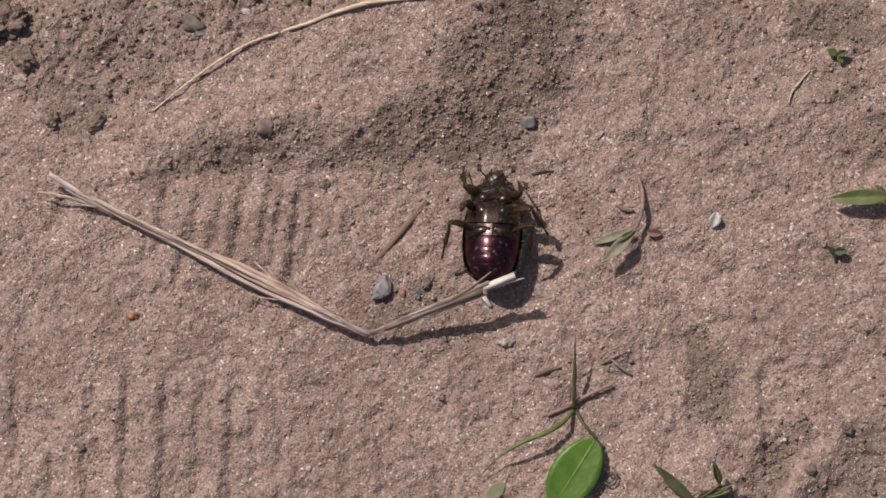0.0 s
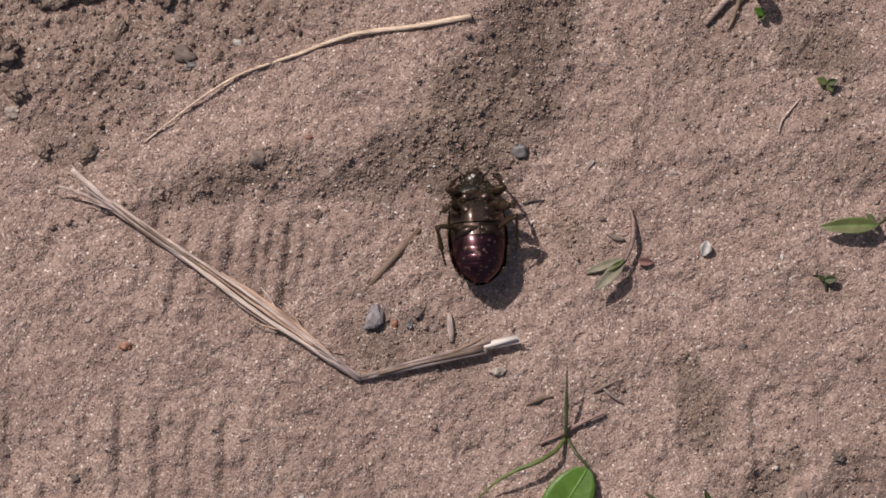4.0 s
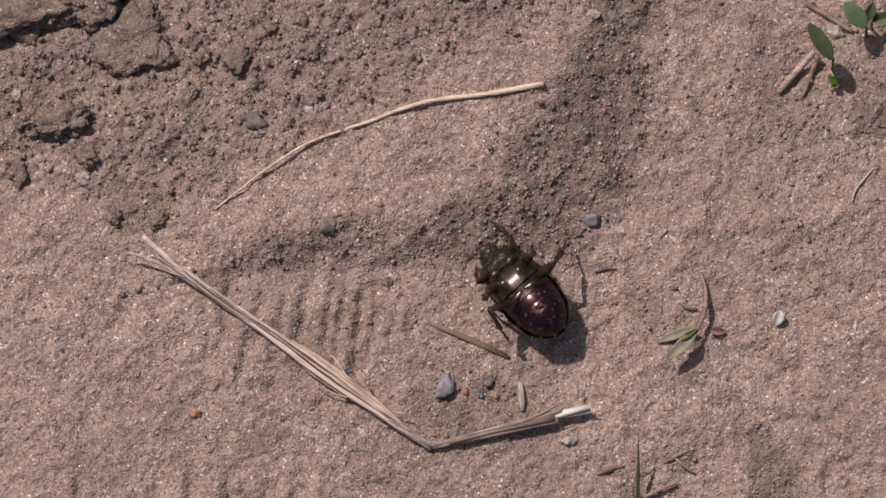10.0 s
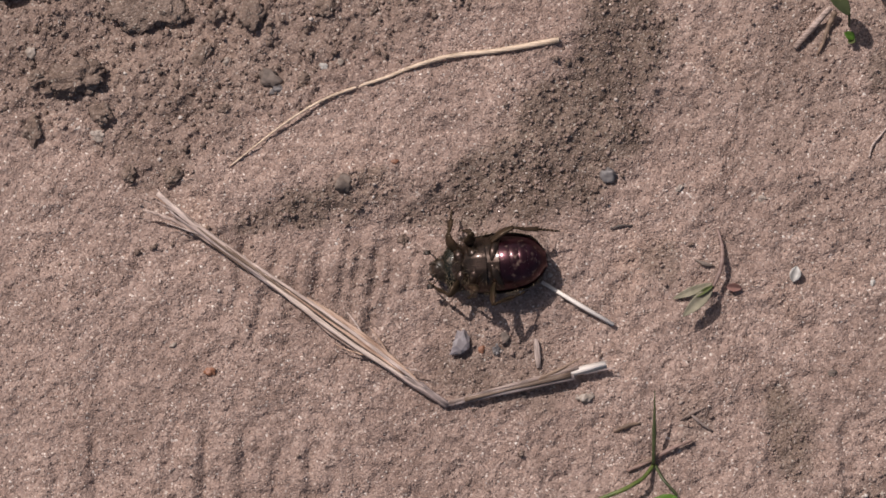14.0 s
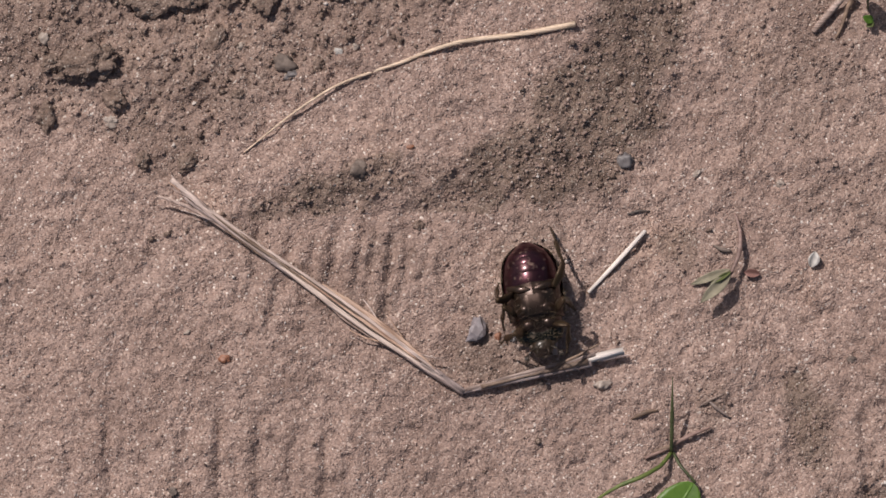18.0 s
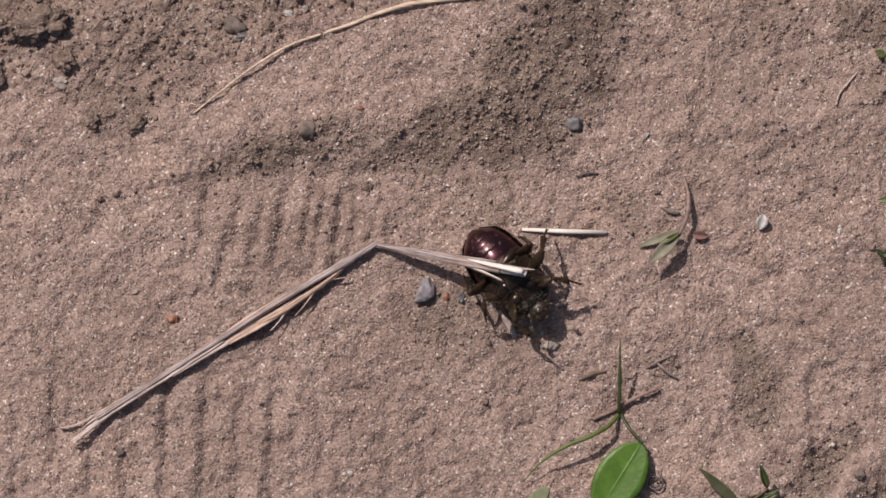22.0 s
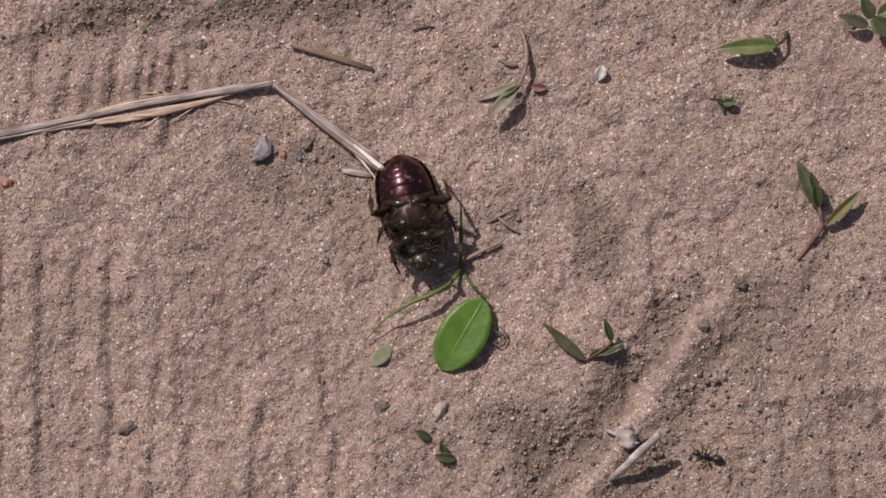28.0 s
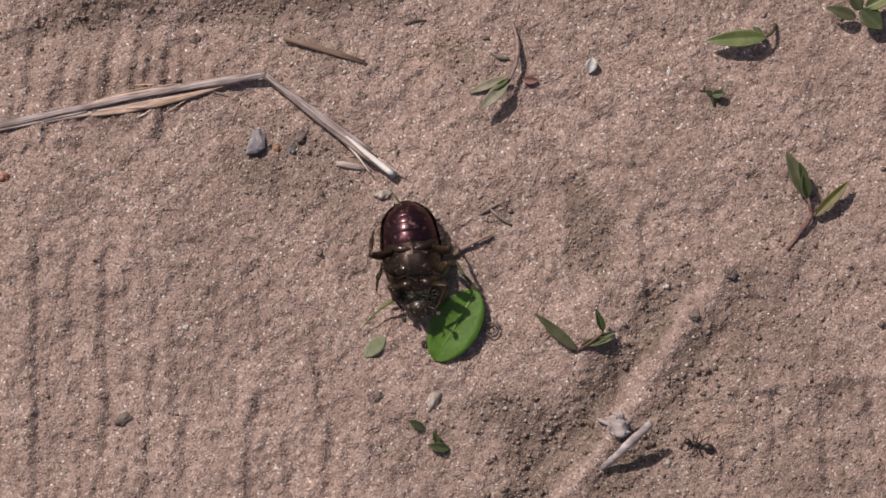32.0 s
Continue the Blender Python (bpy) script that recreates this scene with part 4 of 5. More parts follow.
# ---- green plants ----
def leaf(parent, base, tip, width, mat, z0, z1, label="", fold=0.15, droop=0.0, tipness=0.8, vein=True, blunt=0.75):
    """A leaf from base to tip in the plan, its ends at heights z0 and z1 over the sand."""
    b, t = Vector(on_sand(base, z0)), Vector(on_sand(tip, z1))
    way = t - b
    bm = bmesh.new()
    blade(bm, way.length, width, droop, fold, 0.14, tipness, 12, 8, droop * 0.8, 0.03, blunt)
    ob = part("leaf", bm, mat, parent, label)
    yaw, pitch = math.degrees(math.atan2(way.y, way.x)), -math.degrees(math.asin(way.z / way.length))
    ob.matrix_basis = pose(*(b * K - parent.location), 0, pitch, yaw)
    if vein:
        bm = bmesh.new()
        line = [(way.length * u, 0, 0.07 + droop * 0.8 * math.sin(u * math.pi / 2) - droop * u * u + 0.03 * math.sin(u * 9)) for u in (0.02, 0.2, 0.4, 0.6, 0.8, 0.93)]
        tube(bm, line, [w * (0.5 if width < 4 else 1.0) for w in (0.26, 0.24, 0.2, 0.16, 0.1, 0.04)], 6, 0.5)
        part("midrib", bm, M_VEIN, ob)
    return ob


def plant(name, label, category, at):
    return thing(name, label, category, on_sand(at, 0))


p = plant("round_leaf_seedling", "seedling with one broad oval bright green leaf", "seedling", (32.5, -41.9))
leaf(p, (32.2, -41.8), (25.5, -52.4), 7.6, M_LEAF, 2.2, 0.6, "broad oval fresh green leaf", 0.06, 0.5, 1.0, True, 0.5)
stem("leaf_stalk", "", "", [(32.5, -41.8), (31.3, -40.4), (30.1, -39.0), (29.1, -37.0)], 0.22, 0.25, 0.24, M_LEAF_DARK, [2.2, 2.0, 1.4, 0.4], p)

p = plant("grass_sprig", "thin green grass sprig with brown node", "grass", (28.8, -36.8))
stem("blade", "", "", [(28.8, -37.0), (27.1, -39.1), (24.1, -40.9), (20.6, -42.3), (16.9, -44.6), (13.9, -47.6)], 0.32, 0.07, 0.38, M_STEM, [0.5, 2.6, 3.6, 3.8, 3.0, 1.2], p)
stem("node", "", "", [(26.0, -37.0), (27.5, -36.4), (29.1, -36.0), (29.7, -35.2)], 0.2, 0.3, 0.35, M_BROWN, [0.2, 0.6, 0.9, 0.7], p)

bm = bmesh.new()
tube(bm, curve([(0, 0, 0), (4, 0, 0.5), (8, 0, 0.6), (12.5, 0, 0)], 5), taper(16, 0.28, 0.05, 0.34), 7, 0.5, 3, 0.05)
BLADE = tagged(part("grass_shoot", bm, M_LEAF_DARK), "short narrow dark green grass blade", "grass")

p = plant("cast_leaf", "small pale green leaf lying flat on sand", "leaf", (17.7, -48.4))
leaf(p, (17.9, -48.5), (14.6, -51.6), 2.4, M_CAST, 0.12, 0.1, "", 0.05, 0.0, 0.9, False)

bm = bmesh.new()
spiral = [(math.cos(a) * (0.35 + 0.07 * a), math.sin(a) * (0.35 + 0.07 * a), 0.25 + 0.05 * a) for a in (k * 0.5 for k in range(28))]
tube(bm, spiral, taper(28, 0.10, 0.16), 6, 1.0, 2, 0.1)
ob = tagged(part("dry_tendril", bm, M_BARK), "tiny dry grey tendril rolled into a coil", "tendril")
ob.location = Vector(on_sand((34.4, -47.7), 0.1)) * K

p = plant("weed_sprout", "small weed sprout with three narrow green leaves", "weed", (47.8, -51.2))
leaf(p, (47.6, -51.4), (41.1, -45.6), 1.7, M_LEAF_OLIVE, 0.5, 2.6, "narrow olive green leaf", 0.35, 0.0, 0.8, False)
leaf(p, (48.2, -50.9), (54.0, -48.6), 1.2, M_LEAF_DARK, 0.5, 2.4, "", 0.4, 0.0, 0.8, False)
leaf(p, (48.7, -50.4), (53.2, -49.8), 1.3, M_LEAF_MID, 0.5, 2.2, "", 0.4)
leaf(p, (51.7, -48.6), (50.5, -45.2), 1.2, M_LEAF_DARK, 2.2, 4.2, "", 0.4)
stem("stalk", "", "", [(46.4, -51.7), (47.9, -51.3), (49.9, -50.2), (51.8, -48.7)], 0.18, 0.2, 0.24, M_RED, [0.1, 0.5, 1.3, 2.0], p)

p = plant("wilted_sprig", "wilted sprig with pinkish stalk and pale leaves", "weed", (39.0, 0.1))
stem("stalk", "pinkish brown stalk", "", [(39.0, 0.2), (39.6, -2.1), (39.7, -4.2), (39.4, -6.4), (38.6, -8.4), (38.0, -9.6)], 0.2, 0.26, 0.4, M_DUSK, [0.2, 0.9, 1.5, 2.0, 2.3, 2.2], p)
leaf(p, (38.1, -8.6), (31.9, -10.9), 1.4, M_LEAF_PALE, 2.2, 0.7, "grey green wilted leaf", 0.2, 0.3, 0.9, False)
leaf(p, (38.1, -9.4), (33.4, -13.9), 2.0, M_LEAF_PALE, 2.4, 3.4, "pale green wilted leaf", 0.25, 0.3, 0.9, False)
leaf(p, (38.2, -9.0), (35.0, -11.0), 0.8, M_LEAF_MID, 2.6, 3.0, "", 0.35, 0.2, 0.9, False)
leaf(p, (40.3, -9.0), (42.8, -9.3), 1.4, M_RED, 0.9, 0.6, "small brown dead leaf", 0.2, 0.0, 0.9, False)

p = plant("knotweed_leaf", "single narrow green weed leaf on dark stalk", "weed", (80.1, -1.8))
leaf(p, (78.3, -3.6), (69.0, -3.9), 2.7, M_LEAF_MID, 3.2, 2.6, "light green lance leaf", 0.25, 0.3)
stem("stalk", "", "", [(80.2, -1.3), (79.8, -2.2), (79.2, -3.0), (78.2, -3.6)], 0.3, 0.2, 0.28, M_LEAF_DARK, [0.2, 1.4, 2.5, 3.2], p)
leaf(p, (78.0, -3.4), (76.6, -1.8), 1.0, M_LEAF_DARK, 2.6, 1.6, "", 0.3, 0.0, 0.9, False)

p = plant("tiny_sprout", "tiny dark green sprout among crumbs", "weed", (70.1, -12.6))
leaf(p, (69.9, -12.2), (71.8, -12.0), 1.4, M_LEAF_DARK, 1.0, 1.6, "", 0.3, 0.0, 0.9, False)
leaf(p, (69.9, -12.2), (68.8, -11.5), 0.9, M_LEAF_DARK, 1.0, 1.2, "", 0.3, 0.0, 0.9, False)
stem("stalk", "", "", [(70.3, -13.9), (70.1, -13.1), (69.9, -12.1)], 0.2, 0.2, 0.25, M_LEAF_DARK, [0.1, 0.6, 1.0], p)

p = plant("tiny_sprout", "tiny olive green sprout on rough sand", "weed", (70.6, 18.9))
leaf(p, (70.5, 19.0), (68.9, 19.9), 1.3, M_LEAF_MID, 0.9, 1.4, "", 0.3, 0.0, 0.9, False)
leaf(p, (70.6, 19.0), (72.2, 19.5), 1.2, M_LEAF_DARK, 0.9, 1.5, "", 0.3, 0.0, 0.9, False)
leaf(p, (70.6, 18.9), (71.5, 17.7), 1.1, M_LEAF_MID, 0.9, 1.0, "", 0.3, 0.0, 0.9, False)
stem("stalk", "", "", [(70.5, 18.6), (70.6, 18.9)], 0.18, 0.15, 0.2, M_LEAF_DARK, [0.0, 0.9], p)

p = plant("red_stemmed_weed", "small weed with red stalk and dull green leaves", "weed", (80.9, -36.5))
stem("stalk", "red stalk", "", [(80.8, -36.7), (82.2, -35.0), (83.6, -33.2), (84.6, -31.6), (84.5, -30.0), (84.2, -28.5)], 0.25, 0.22, 0.44, M_RED, [0.2, 0.6, 1.1, 1.6, 2.0, 2.3], p)
leaf(p, (84.2, -28.8), (80.9, -21.5), 2.5, M_LEAF_OLIVE, 2.2, 3.4, "dull green leaf", 0.25, 0.2, 0.9, False)
leaf(p, (84.3, -28.6), (83.4, -24.6), 1.6, M_LEAF_DARK, 2.3, 3.8, "dark green folded leaf", 0.5, 0.1, 0.9, False)
leaf(p, (84.0, -26.6), (82.8, -23.2), 1.3, M_LEAF_DARK, 2.6, 3.4, "", 0.4, 0.1, 0.9, False)
leaf(p, (85.2, -31.6), (90.8, -26.2), 1.7, M_LEAF_YELLOW, 1.6, 2.8, "yellowish green narrow leaf", 0.3, 0.1, 0.9, False)
leaf(p, (84.8, -31.4), (87.0, -29.7), 0.9, M_RED, 1.4, 1.8, "", 0.3, 0.0, 0.9, False)

p = plant("corner_weed", "small dark green weed with oval leaves", "weed", (94.6, -0.5))
leaf(p, (92.6, -0.8), (87.9, 0.9), 2.0, M_LEAF_OLIVE, 2.2, 3.4, "", 0.3, 0.0, 0.8, False)
leaf(p, (93.4, 0.4), (96.6, -2.7), 3.2, M_LEAF_DARK, 2.6, 2.6, "broad dark green leaf", 0.25, 0.0, 0.8, False)
leaf(p, (93.2, 0.4), (91.4, 3.6), 2.2, M_LEAF_OLIVE, 2.6, 4.0, "", 0.3, 0.0, 0.8, False)
leaf(p, (94.2, 0.8), (98.4, 2.8), 2.6, M_LEAF_MID, 2.6, 3.8, "", 0.3, 0.0, 0.8, False)
stem("stalk", "", "", [(95.1, -1.8), (94.2, -0.4), (93.1, 0.0)], 0.3, 0.2, 0.28, M_RED, [0.2, 1.8, 2.4], p)

p = plant("cotyledon_weed", "young weed with oval seed leaves above sand", "weed", (60.1, 31.6))
leaf(p, (59.5, 33.0), (55.6, 38.6), 2.5, M_LEAF_DARK, 7.6, 9.4, "oval dark green seed leaf", 0.12, 0.3, 1.0, False, 0.55)
leaf(p, (64.9, 38.4), (61.3, 42.0), 2.9, M_LEAF_BLUE, 6.0, 7.2, "oval dull blue green seed leaf", 0.12, 0.3, 1.0, False, 0.55)
leaf(p, (65.9, 39.2), (69.6, 40.4), 2.4, M_LEAF_DARK, 5.0, 5.6, "", 0.2, 0.0, 0.8, False)
leaf(p, (65.2, 39.6), (66.0, 42.4), 1.8, M_LEAF_DARK, 5.0, 6.0, "", 0.3, 0.0, 0.8, False)
leaf(p, (60.6, 30.0), (59.0, 30.8), 1.4, M_LEAF, 1.6, 2.2, "small yellow green bud leaf", 0.3, 0.0, 0.9, False)
leaf(p, (60.6, 30.0), (59.6, 29.2), 1.2, M_LEAF_MID, 1.4, 1.6, "", 0.3, 0.0, 0.9, False)
stem("stalk", "", "", [(59.9, 32.2), (59.7, 32.6), (59.5, 33.1)], 0.22, 0.2, 0.22, M_LEAF_DARK, [0.0, 4.0, 7.6], p)
stem("stalk", "", "", [(65.3, 37.6), (65.1, 38.0), (64.9, 38.5)], 0.25, 0.2, 0.25, M_LEAF_DARK, [0.0, 3.0, 6.0], p)
stem("stalk", "", "", [(66.2, 38.8), (66.0, 39.0), (65.9, 39.3)], 0.2, 0.2, 0.22, M_LEAF_DARK, [0.0, 2.5, 5.0], p)
stem("stalk", "", "", [(60.8, 29.7), (60.6, 30.0)], 0.2, 0.15, 0.2, M_STEM, [0.0, 1.5], p)

for bx, by, tx, ty, w in ((*(23.6, -63.0), *(21.1, -61.6), 1.3), (*(27.4, -66.2), *(24.1, -65.6), 1.6), (*(25.8, -65.6), *(25.0, -63.3), 1.1)):
    p = plant("green_leaflet", "tiny curled green leaflet on sand", "leaf", (bx, by))
    leaf(p, (bx, by), (tx, ty), w, M_LEAF_DARK, 0.4, 1.2, "", 0.35, 0.1, 0.9, False)

# ---- grey bark fork beside the low ridge ----
p = plant("bark_fork", "weathered lavender grey bark scrap with a leaning twig", "bark", (53.8, -63.1))
bm = bmesh.new()
lump(bm, (1.7, 1.4, 1.0), 9, 0.7, 3, (0, 0, 0.7))
part("bark_knot", bm, M_SILVER, p, "ragged grey bark knot")
rng = random.Random(21)
for k in range(9):
    a = rng.uniform(0, 6.28)
    bm = bmesh.new()
    tube(bm, [(0.6 * math.cos(a), 0.6 * math.sin(a), 1.0), (1.5 * math.cos(a + 0.3), 1.5 * math.sin(a + 0.3), rng.uniform(1.2, 1.8)), (2.3 * math.cos(a + 0.5), 2.0 * math.sin(a + 0.5), rng.uniform(0.8, 1.8))], [0.4, 0.3, 0.08], 6, 0.35, k, 0.3)
    part("bark_shred", bm, M_SILVER, p)
for a, b, r, z0, z1 in (((50.3, -62.1), (53.3, -63.6), 0.35, 1.4, 0.9), ((53.5, -61.6), (54.0, -63.1), 0.3, 1.6, 0.9), ((51.0, -69.9), (58.3, -63.2), 0.72, 0.6, 7.5), ((51.8, -62.0), (53.1, -62.7), 0.25, 1.0, 1.2)):
    stem("twig", "", "", [a, ((a[0] + b[0]) / 2, (a[1] + b[1]) / 2), b], r * 0.6, r * 0.8, r, M_SILVER, [z0, (z0 + z1) / 2, z1], p)


# ---- an ant by the fork ----
def ant(at, yaw):
    top = thing("ant", "small still black ant on the sand", "ant", on_sand(at, 0.05), yaw)
    for name, c, s in (("gaster", (-1.7, 0, 0.95), (1.0, 0.72, 0.68)), ("waist", (-0.55, 0, 0.8), (0.25, 0.2, 0.35)), ("thorax", (0.35, 0, 0.9), (0.85, 0.42, 0.42)), ("head", (1.65, 0, 0.95), (0.6, 0.52, 0.4))):
        part(name, dome(c, s, 3, 0.03, 2), M_ANT, top)
    for s in (-1, 1):
        for x0, x1 in ((0.8, 1.5), (0.35, 0.3), (-0.05, -1.2)):
            bm = bmesh.new()
            tube(bm, [(x0, s * 0.3, 0.8), (x0 + (x1 - x0) * 0.45, s * 1.0, 1.3), (x1, s * 1.6, 0.4), (x1 + (x1 - x0) * 0.3, s * 2.1, 0.02)], [0.1, 0.11, 0.07, 0.04], 5)
            part("leg", bm, M_ANT, top)
        bm = bmesh.new()
        tube(bm, [(2.0, s * 0.25, 1.0), (2.5, s * 0.7, 1.3), (3.1, s * 0.9, 0.8)], [0.06, 0.06, 0.05], 5)
        part("feeler", bm, M_ANT, top)


ant((66.0, -66.6), 162)


# ---- pebbles and clods, each its own thing ----
def pebble(name, label, at, r, mat, seed, flat=0.7, stretch=1.15, rough=0.45, sink=0.3, detail=2, turn=None):
    bm = bmesh.new()
    lump(bm, (r * stretch, r / stretch, r * flat), seed, rough, detail)
    ob = tagged(part(name, bm, mat, None, "", name == "soil_clod" or seed % 3 > 0), label, "clod" if name == "soil_clod" else "stone", "clods on the loose sand" if name == "soil_clod" else "pebbles on the sand")
    ob.matrix_basis = pose(*(Vector(on_sand(at, r * (flat - 2 * sink * flat))) * K), 0, 0, seed * 47 if turn is None else turn)


STONES = [((21.9, 8.7), 1.15, M_SLATE, "dark grey rounded pebble"), ((-19.7, 7.2), 1.3, M_DARK, "dark brown grey pebble"), ((-58.7, 15.2), 0.95, M_PALE, "pale tan pebble"),
          ((18.1, -26.4), 1.0, M_PALE, "small pale grey pebble"), ((1.9, -18.9), 0.6, M_RUST, "tiny rusty red pebble"), ((4.3, -18.9), 0.8, M_SLATE, "small grey pebble"),
          ((-31.3, 24.1), 1.5, M_DARK, "dark grey slate pebble in loose soil"), ((-30.1, 22.3), 0.9, M_SLATE, "small grey slate pebble"), ((22.0, 41.0), 0.85, M_PALE, "small cream pebble"),
          ((-69.2, 28.3), 0.85, M_PALE, "small yellowish pebble"), ((-22.9, 26.0), 0.6, M_SHELL, "tiny white quartz pebble"), ((-38.2, 27.1), 0.6, M_PALE, "tiny pale pebble"),
          ((-20.2, 26.6), 0.55, M_PALE, "tiny round pale pebble"), ((5.6, -17.0), 0.8, M_DARK, "small dark pebble"), ((71.6, -40.0), 0.9, M_DARK, "small dark brown crumb"),
          ((-23.1, -60.2), 1.1, M_DARK, "small dark crumb on the tread print"), ((16.4, -57.9), 0.6, M_DARK, "tiny dark pebble"), ((-48.7, -42.9), 0.7, M_DARK, "tiny dark crumb")]
STONES += [((-40.7, -22.3), 0.75, M_RUST, "small rusty brown crumb"), ((-46.5, -18.0), 0.5, M_PALE, "tiny pale pebble"), ((-13.0, -46.2), 0.45, M_SHELL, "tiny white quartz pebble"), ((8.5, -26.0), 0.5, M_DARK, "tiny dark crumb"), ((57.0, -22.6), 0.55, M_DARK, "tiny dark pebble"), ((33.0, 6.5), 0.55, M_PALE, "tiny tan pebble"), ((66.2, -46.5), 0.8, M_DARK, "small dark crumb"),
           ((72.1, -40.3), 0.8, M_DARK, "small dark crumb"), ((16.5, -57.6), 0.75, M_DARK, "small dark brown pebble"), ((25.2, -58.6), 1.2, M_PALE, "pale tan flat pebble"),
           ((61.2, -69.3), 0.6, M_PALE, "tiny pale pebble beside a twig"), ((60.3, 38.5), 1.1, M_PALE, "pale pebble beside a weed"), ((-11.7, 10.7), 0.45, M_RUST, "tiny orange pebble"),
           ((-38.3, 26.9), 0.6, M_PALE, "tiny tan pebble"), ((-22.9, 25.9), 0.55, M_SHELL, "tiny white pebble"), ((46.0, 4.8), 0.6, M_PALE, "tiny pale pebble"),
           ((4.3, -18.6), 0.5, M_RUST, "tiny red brown pebble"), ((63.3, -8.4), 0.4, M_SHELL, "tiny white grain"), ((-10.4, -1.5), 0.8, M_CLOD, "small tan crumb")]
for k, (at, r, mat, label) in enumerate(STONES):
    pebble("pebble", label + ("" if len(label.split()) > 3 else " on sand"), at, r, mat, k + 1, 0.65, 1.0 + 0.1 * (k % 4), 0.55, 0.42, 3)

CLODS = [((-67.1, 43.4), 7.2, 0.32, 1.3), ((-57.7, 46.5), 6, 0.32, 1.1), ((-51.1, 37.9), 5.4, 0.22, 1.1), ((-62.4, 23.8), 3.2, 0.42, 1.35), ((-69.0, 15.9), 1.7, 0.7, 1.1), ((-57.9, 18.7), 1.6, 0.8, 1.1), ((-22.5, 35.2), 1.5, 0.6, 1.1),
         ((-40.0, 34.3), 1.3, 0.7, 1.2), ((-34.2, 34.0), 1.9, 0.6, 1.2), ((-50.2, 39.7), 1.0, 0.7, 1.0), ((-28.8, 39.1), 1.2, 0.7, 1.0), ((-46.6, 8.7), 1.4, 0.6, 1.2), ((-53.7, 8.9), 1.2, 0.6, 1.1), ((-38.6, 19.3), 0.8, 0.7, 1.0),
         ((-68.2, 24.4), 1.4, 0.6, 1.1), ((-42.2, 27.7), 1.5, 0.5, 1.3), ((-24.3, 40.2), 1.2, 0.6, 1.0), ((-46.7, 34.5), 2.2, 0.6, 1.2), ((-34.6, 34.2), 1.8, 0.6, 1.2), ((-26.1, 23.9), 1.0, 0.6, 1.1)]
for k, (at, r, flat, stretch) in enumerate(CLODS):
    pebble("soil_clod", "rough damp clod of caked sandy soil" if r > 3 else "small rough crumbling clod of soil", at, r, M_CLOD, k + 40, flat, stretch, 0.6 if r > 3 else 0.5, 0.3, 5 if r > 3 else 4, 10 if r > 3 else None)

bm = bmesh.new()
blade(bm, 2.6, 1.9, 0.0, 0.35, 0.22, 1.0, 6, 4)
ob = tagged(part("shell_flake", bm, M_SHELL), "small pale flake of snail shell", "shell")
ob.matrix_basis = pose(*(Vector(on_sand((50.7, -8.3), 0.45)) * K), 10, -8, 75)
bm = bmesh.new()
lump(bm, (2.2, 1.45, 0.75), 6, 0.45, 2)
for v in bm.verts:
    v.co.y += 0.9 * max(0, v.co.x) * 0.6
ob = tagged(part("slate_shard", bm, M_SHARD, None, "", False), "angular blue grey slate shard on the sand", "stone", "pebbles on the sand")
ob.matrix_basis = pose(*(Vector(on_sand((-1.1, -17.8), 0.5)) * K), 0, 10, 55)


# ---- what moves ----
BEETLE_ROWS = [
    (0, 16.1, -9.2, -3),
    (0.5, 17.1, -8.4, -3),
    (1, 16.4, -6.0, -11),
    (1.5, 14.7, -4.7, -9),
    (2, 16.9, -7.4, 1),
    (2.5, 15.2, -4.6, 2),
    (3, 16.0, -4.5, -9),
    (3.5, 15.0, -4.4, -5),
    (5.5, 14.9, -3.8, 20),
    (6, 15.0, -3.4, 16),
    (6.5, 15.1, -3.5, 45),
    (7, 13.2, -2.7, 34),
    (7.5, 10.5, -4.2, 28),
    (8, 12.3, -1.4, 62),
    (8.5, 10.3, -2.3, 54),
    (9, 10.8, -3.9, 47),
    (9.5, 10.0, -2.9, 63),
    (10, 11.2, -3.3, 42),
    (10.5, 8.0, -3.7, 68),
    (11, 7.8, -4.8, 45),
    (11.5, 6.8, -4.5, 61),
    (12, 4.1, -6.0, 48),
    (12.5, 5.6, -5.7, 82),
    (13, 6.5, -7.0, 75),
    (13.5, 3.3, -6.2, 82),
    (14, 3.7, -5.6, 95),
    (14.5, 6.4, -4.8, 90),
    (16.5, 6.6, -8.5, 106),
    (17, 4.9, -10.7, 187),
    (17.5, 5.8, -12.2, 163),
    (18, 7.6, -12.9, 190),
    (18.5, 8.8, -12.4, 225),
    (19, 13.0, -13.9, 191),
    (19.5, 10.9, -12.3, 198),
    (20, 12.4, -12.3, 207),
    (20.5, 11.3, -13.6, 213),
    (21, 11.9, -12.2, 211),
    (21.5, 11.9, -13.5, 200),
    (22, 11.4, -15.3, 221),
    (22.5, 13.8, -15.5, 222),
    (23, 14.3, -15.2, 232),
    (23.5, 16.4, -14.9, 222),
    (24, 16.9, -17.1, 235),
    (24.5, 19.6, -21.4, 255),
    (25, 18.9, -21.2, 241),
    (25.5, 18.5, -23.0, 232),
    (26, 18.8, -22.5, 229),
    (26.5, 20.3, -25.7, 234),
    (28.5, 21.4, -29.6, 183),
    (29, 21.7, -32.4, 213),
    (29.5, 20.1, -32.2, 214),
    (30, 21.6, -33.6, 203),
    (30.5, 21.5, -33.0, 210),
    (31, 21.9, -35.4, 202),
    (31.5, 22.4, -35.9, 189),
    (32, 22.4, -36.3, 186),
]
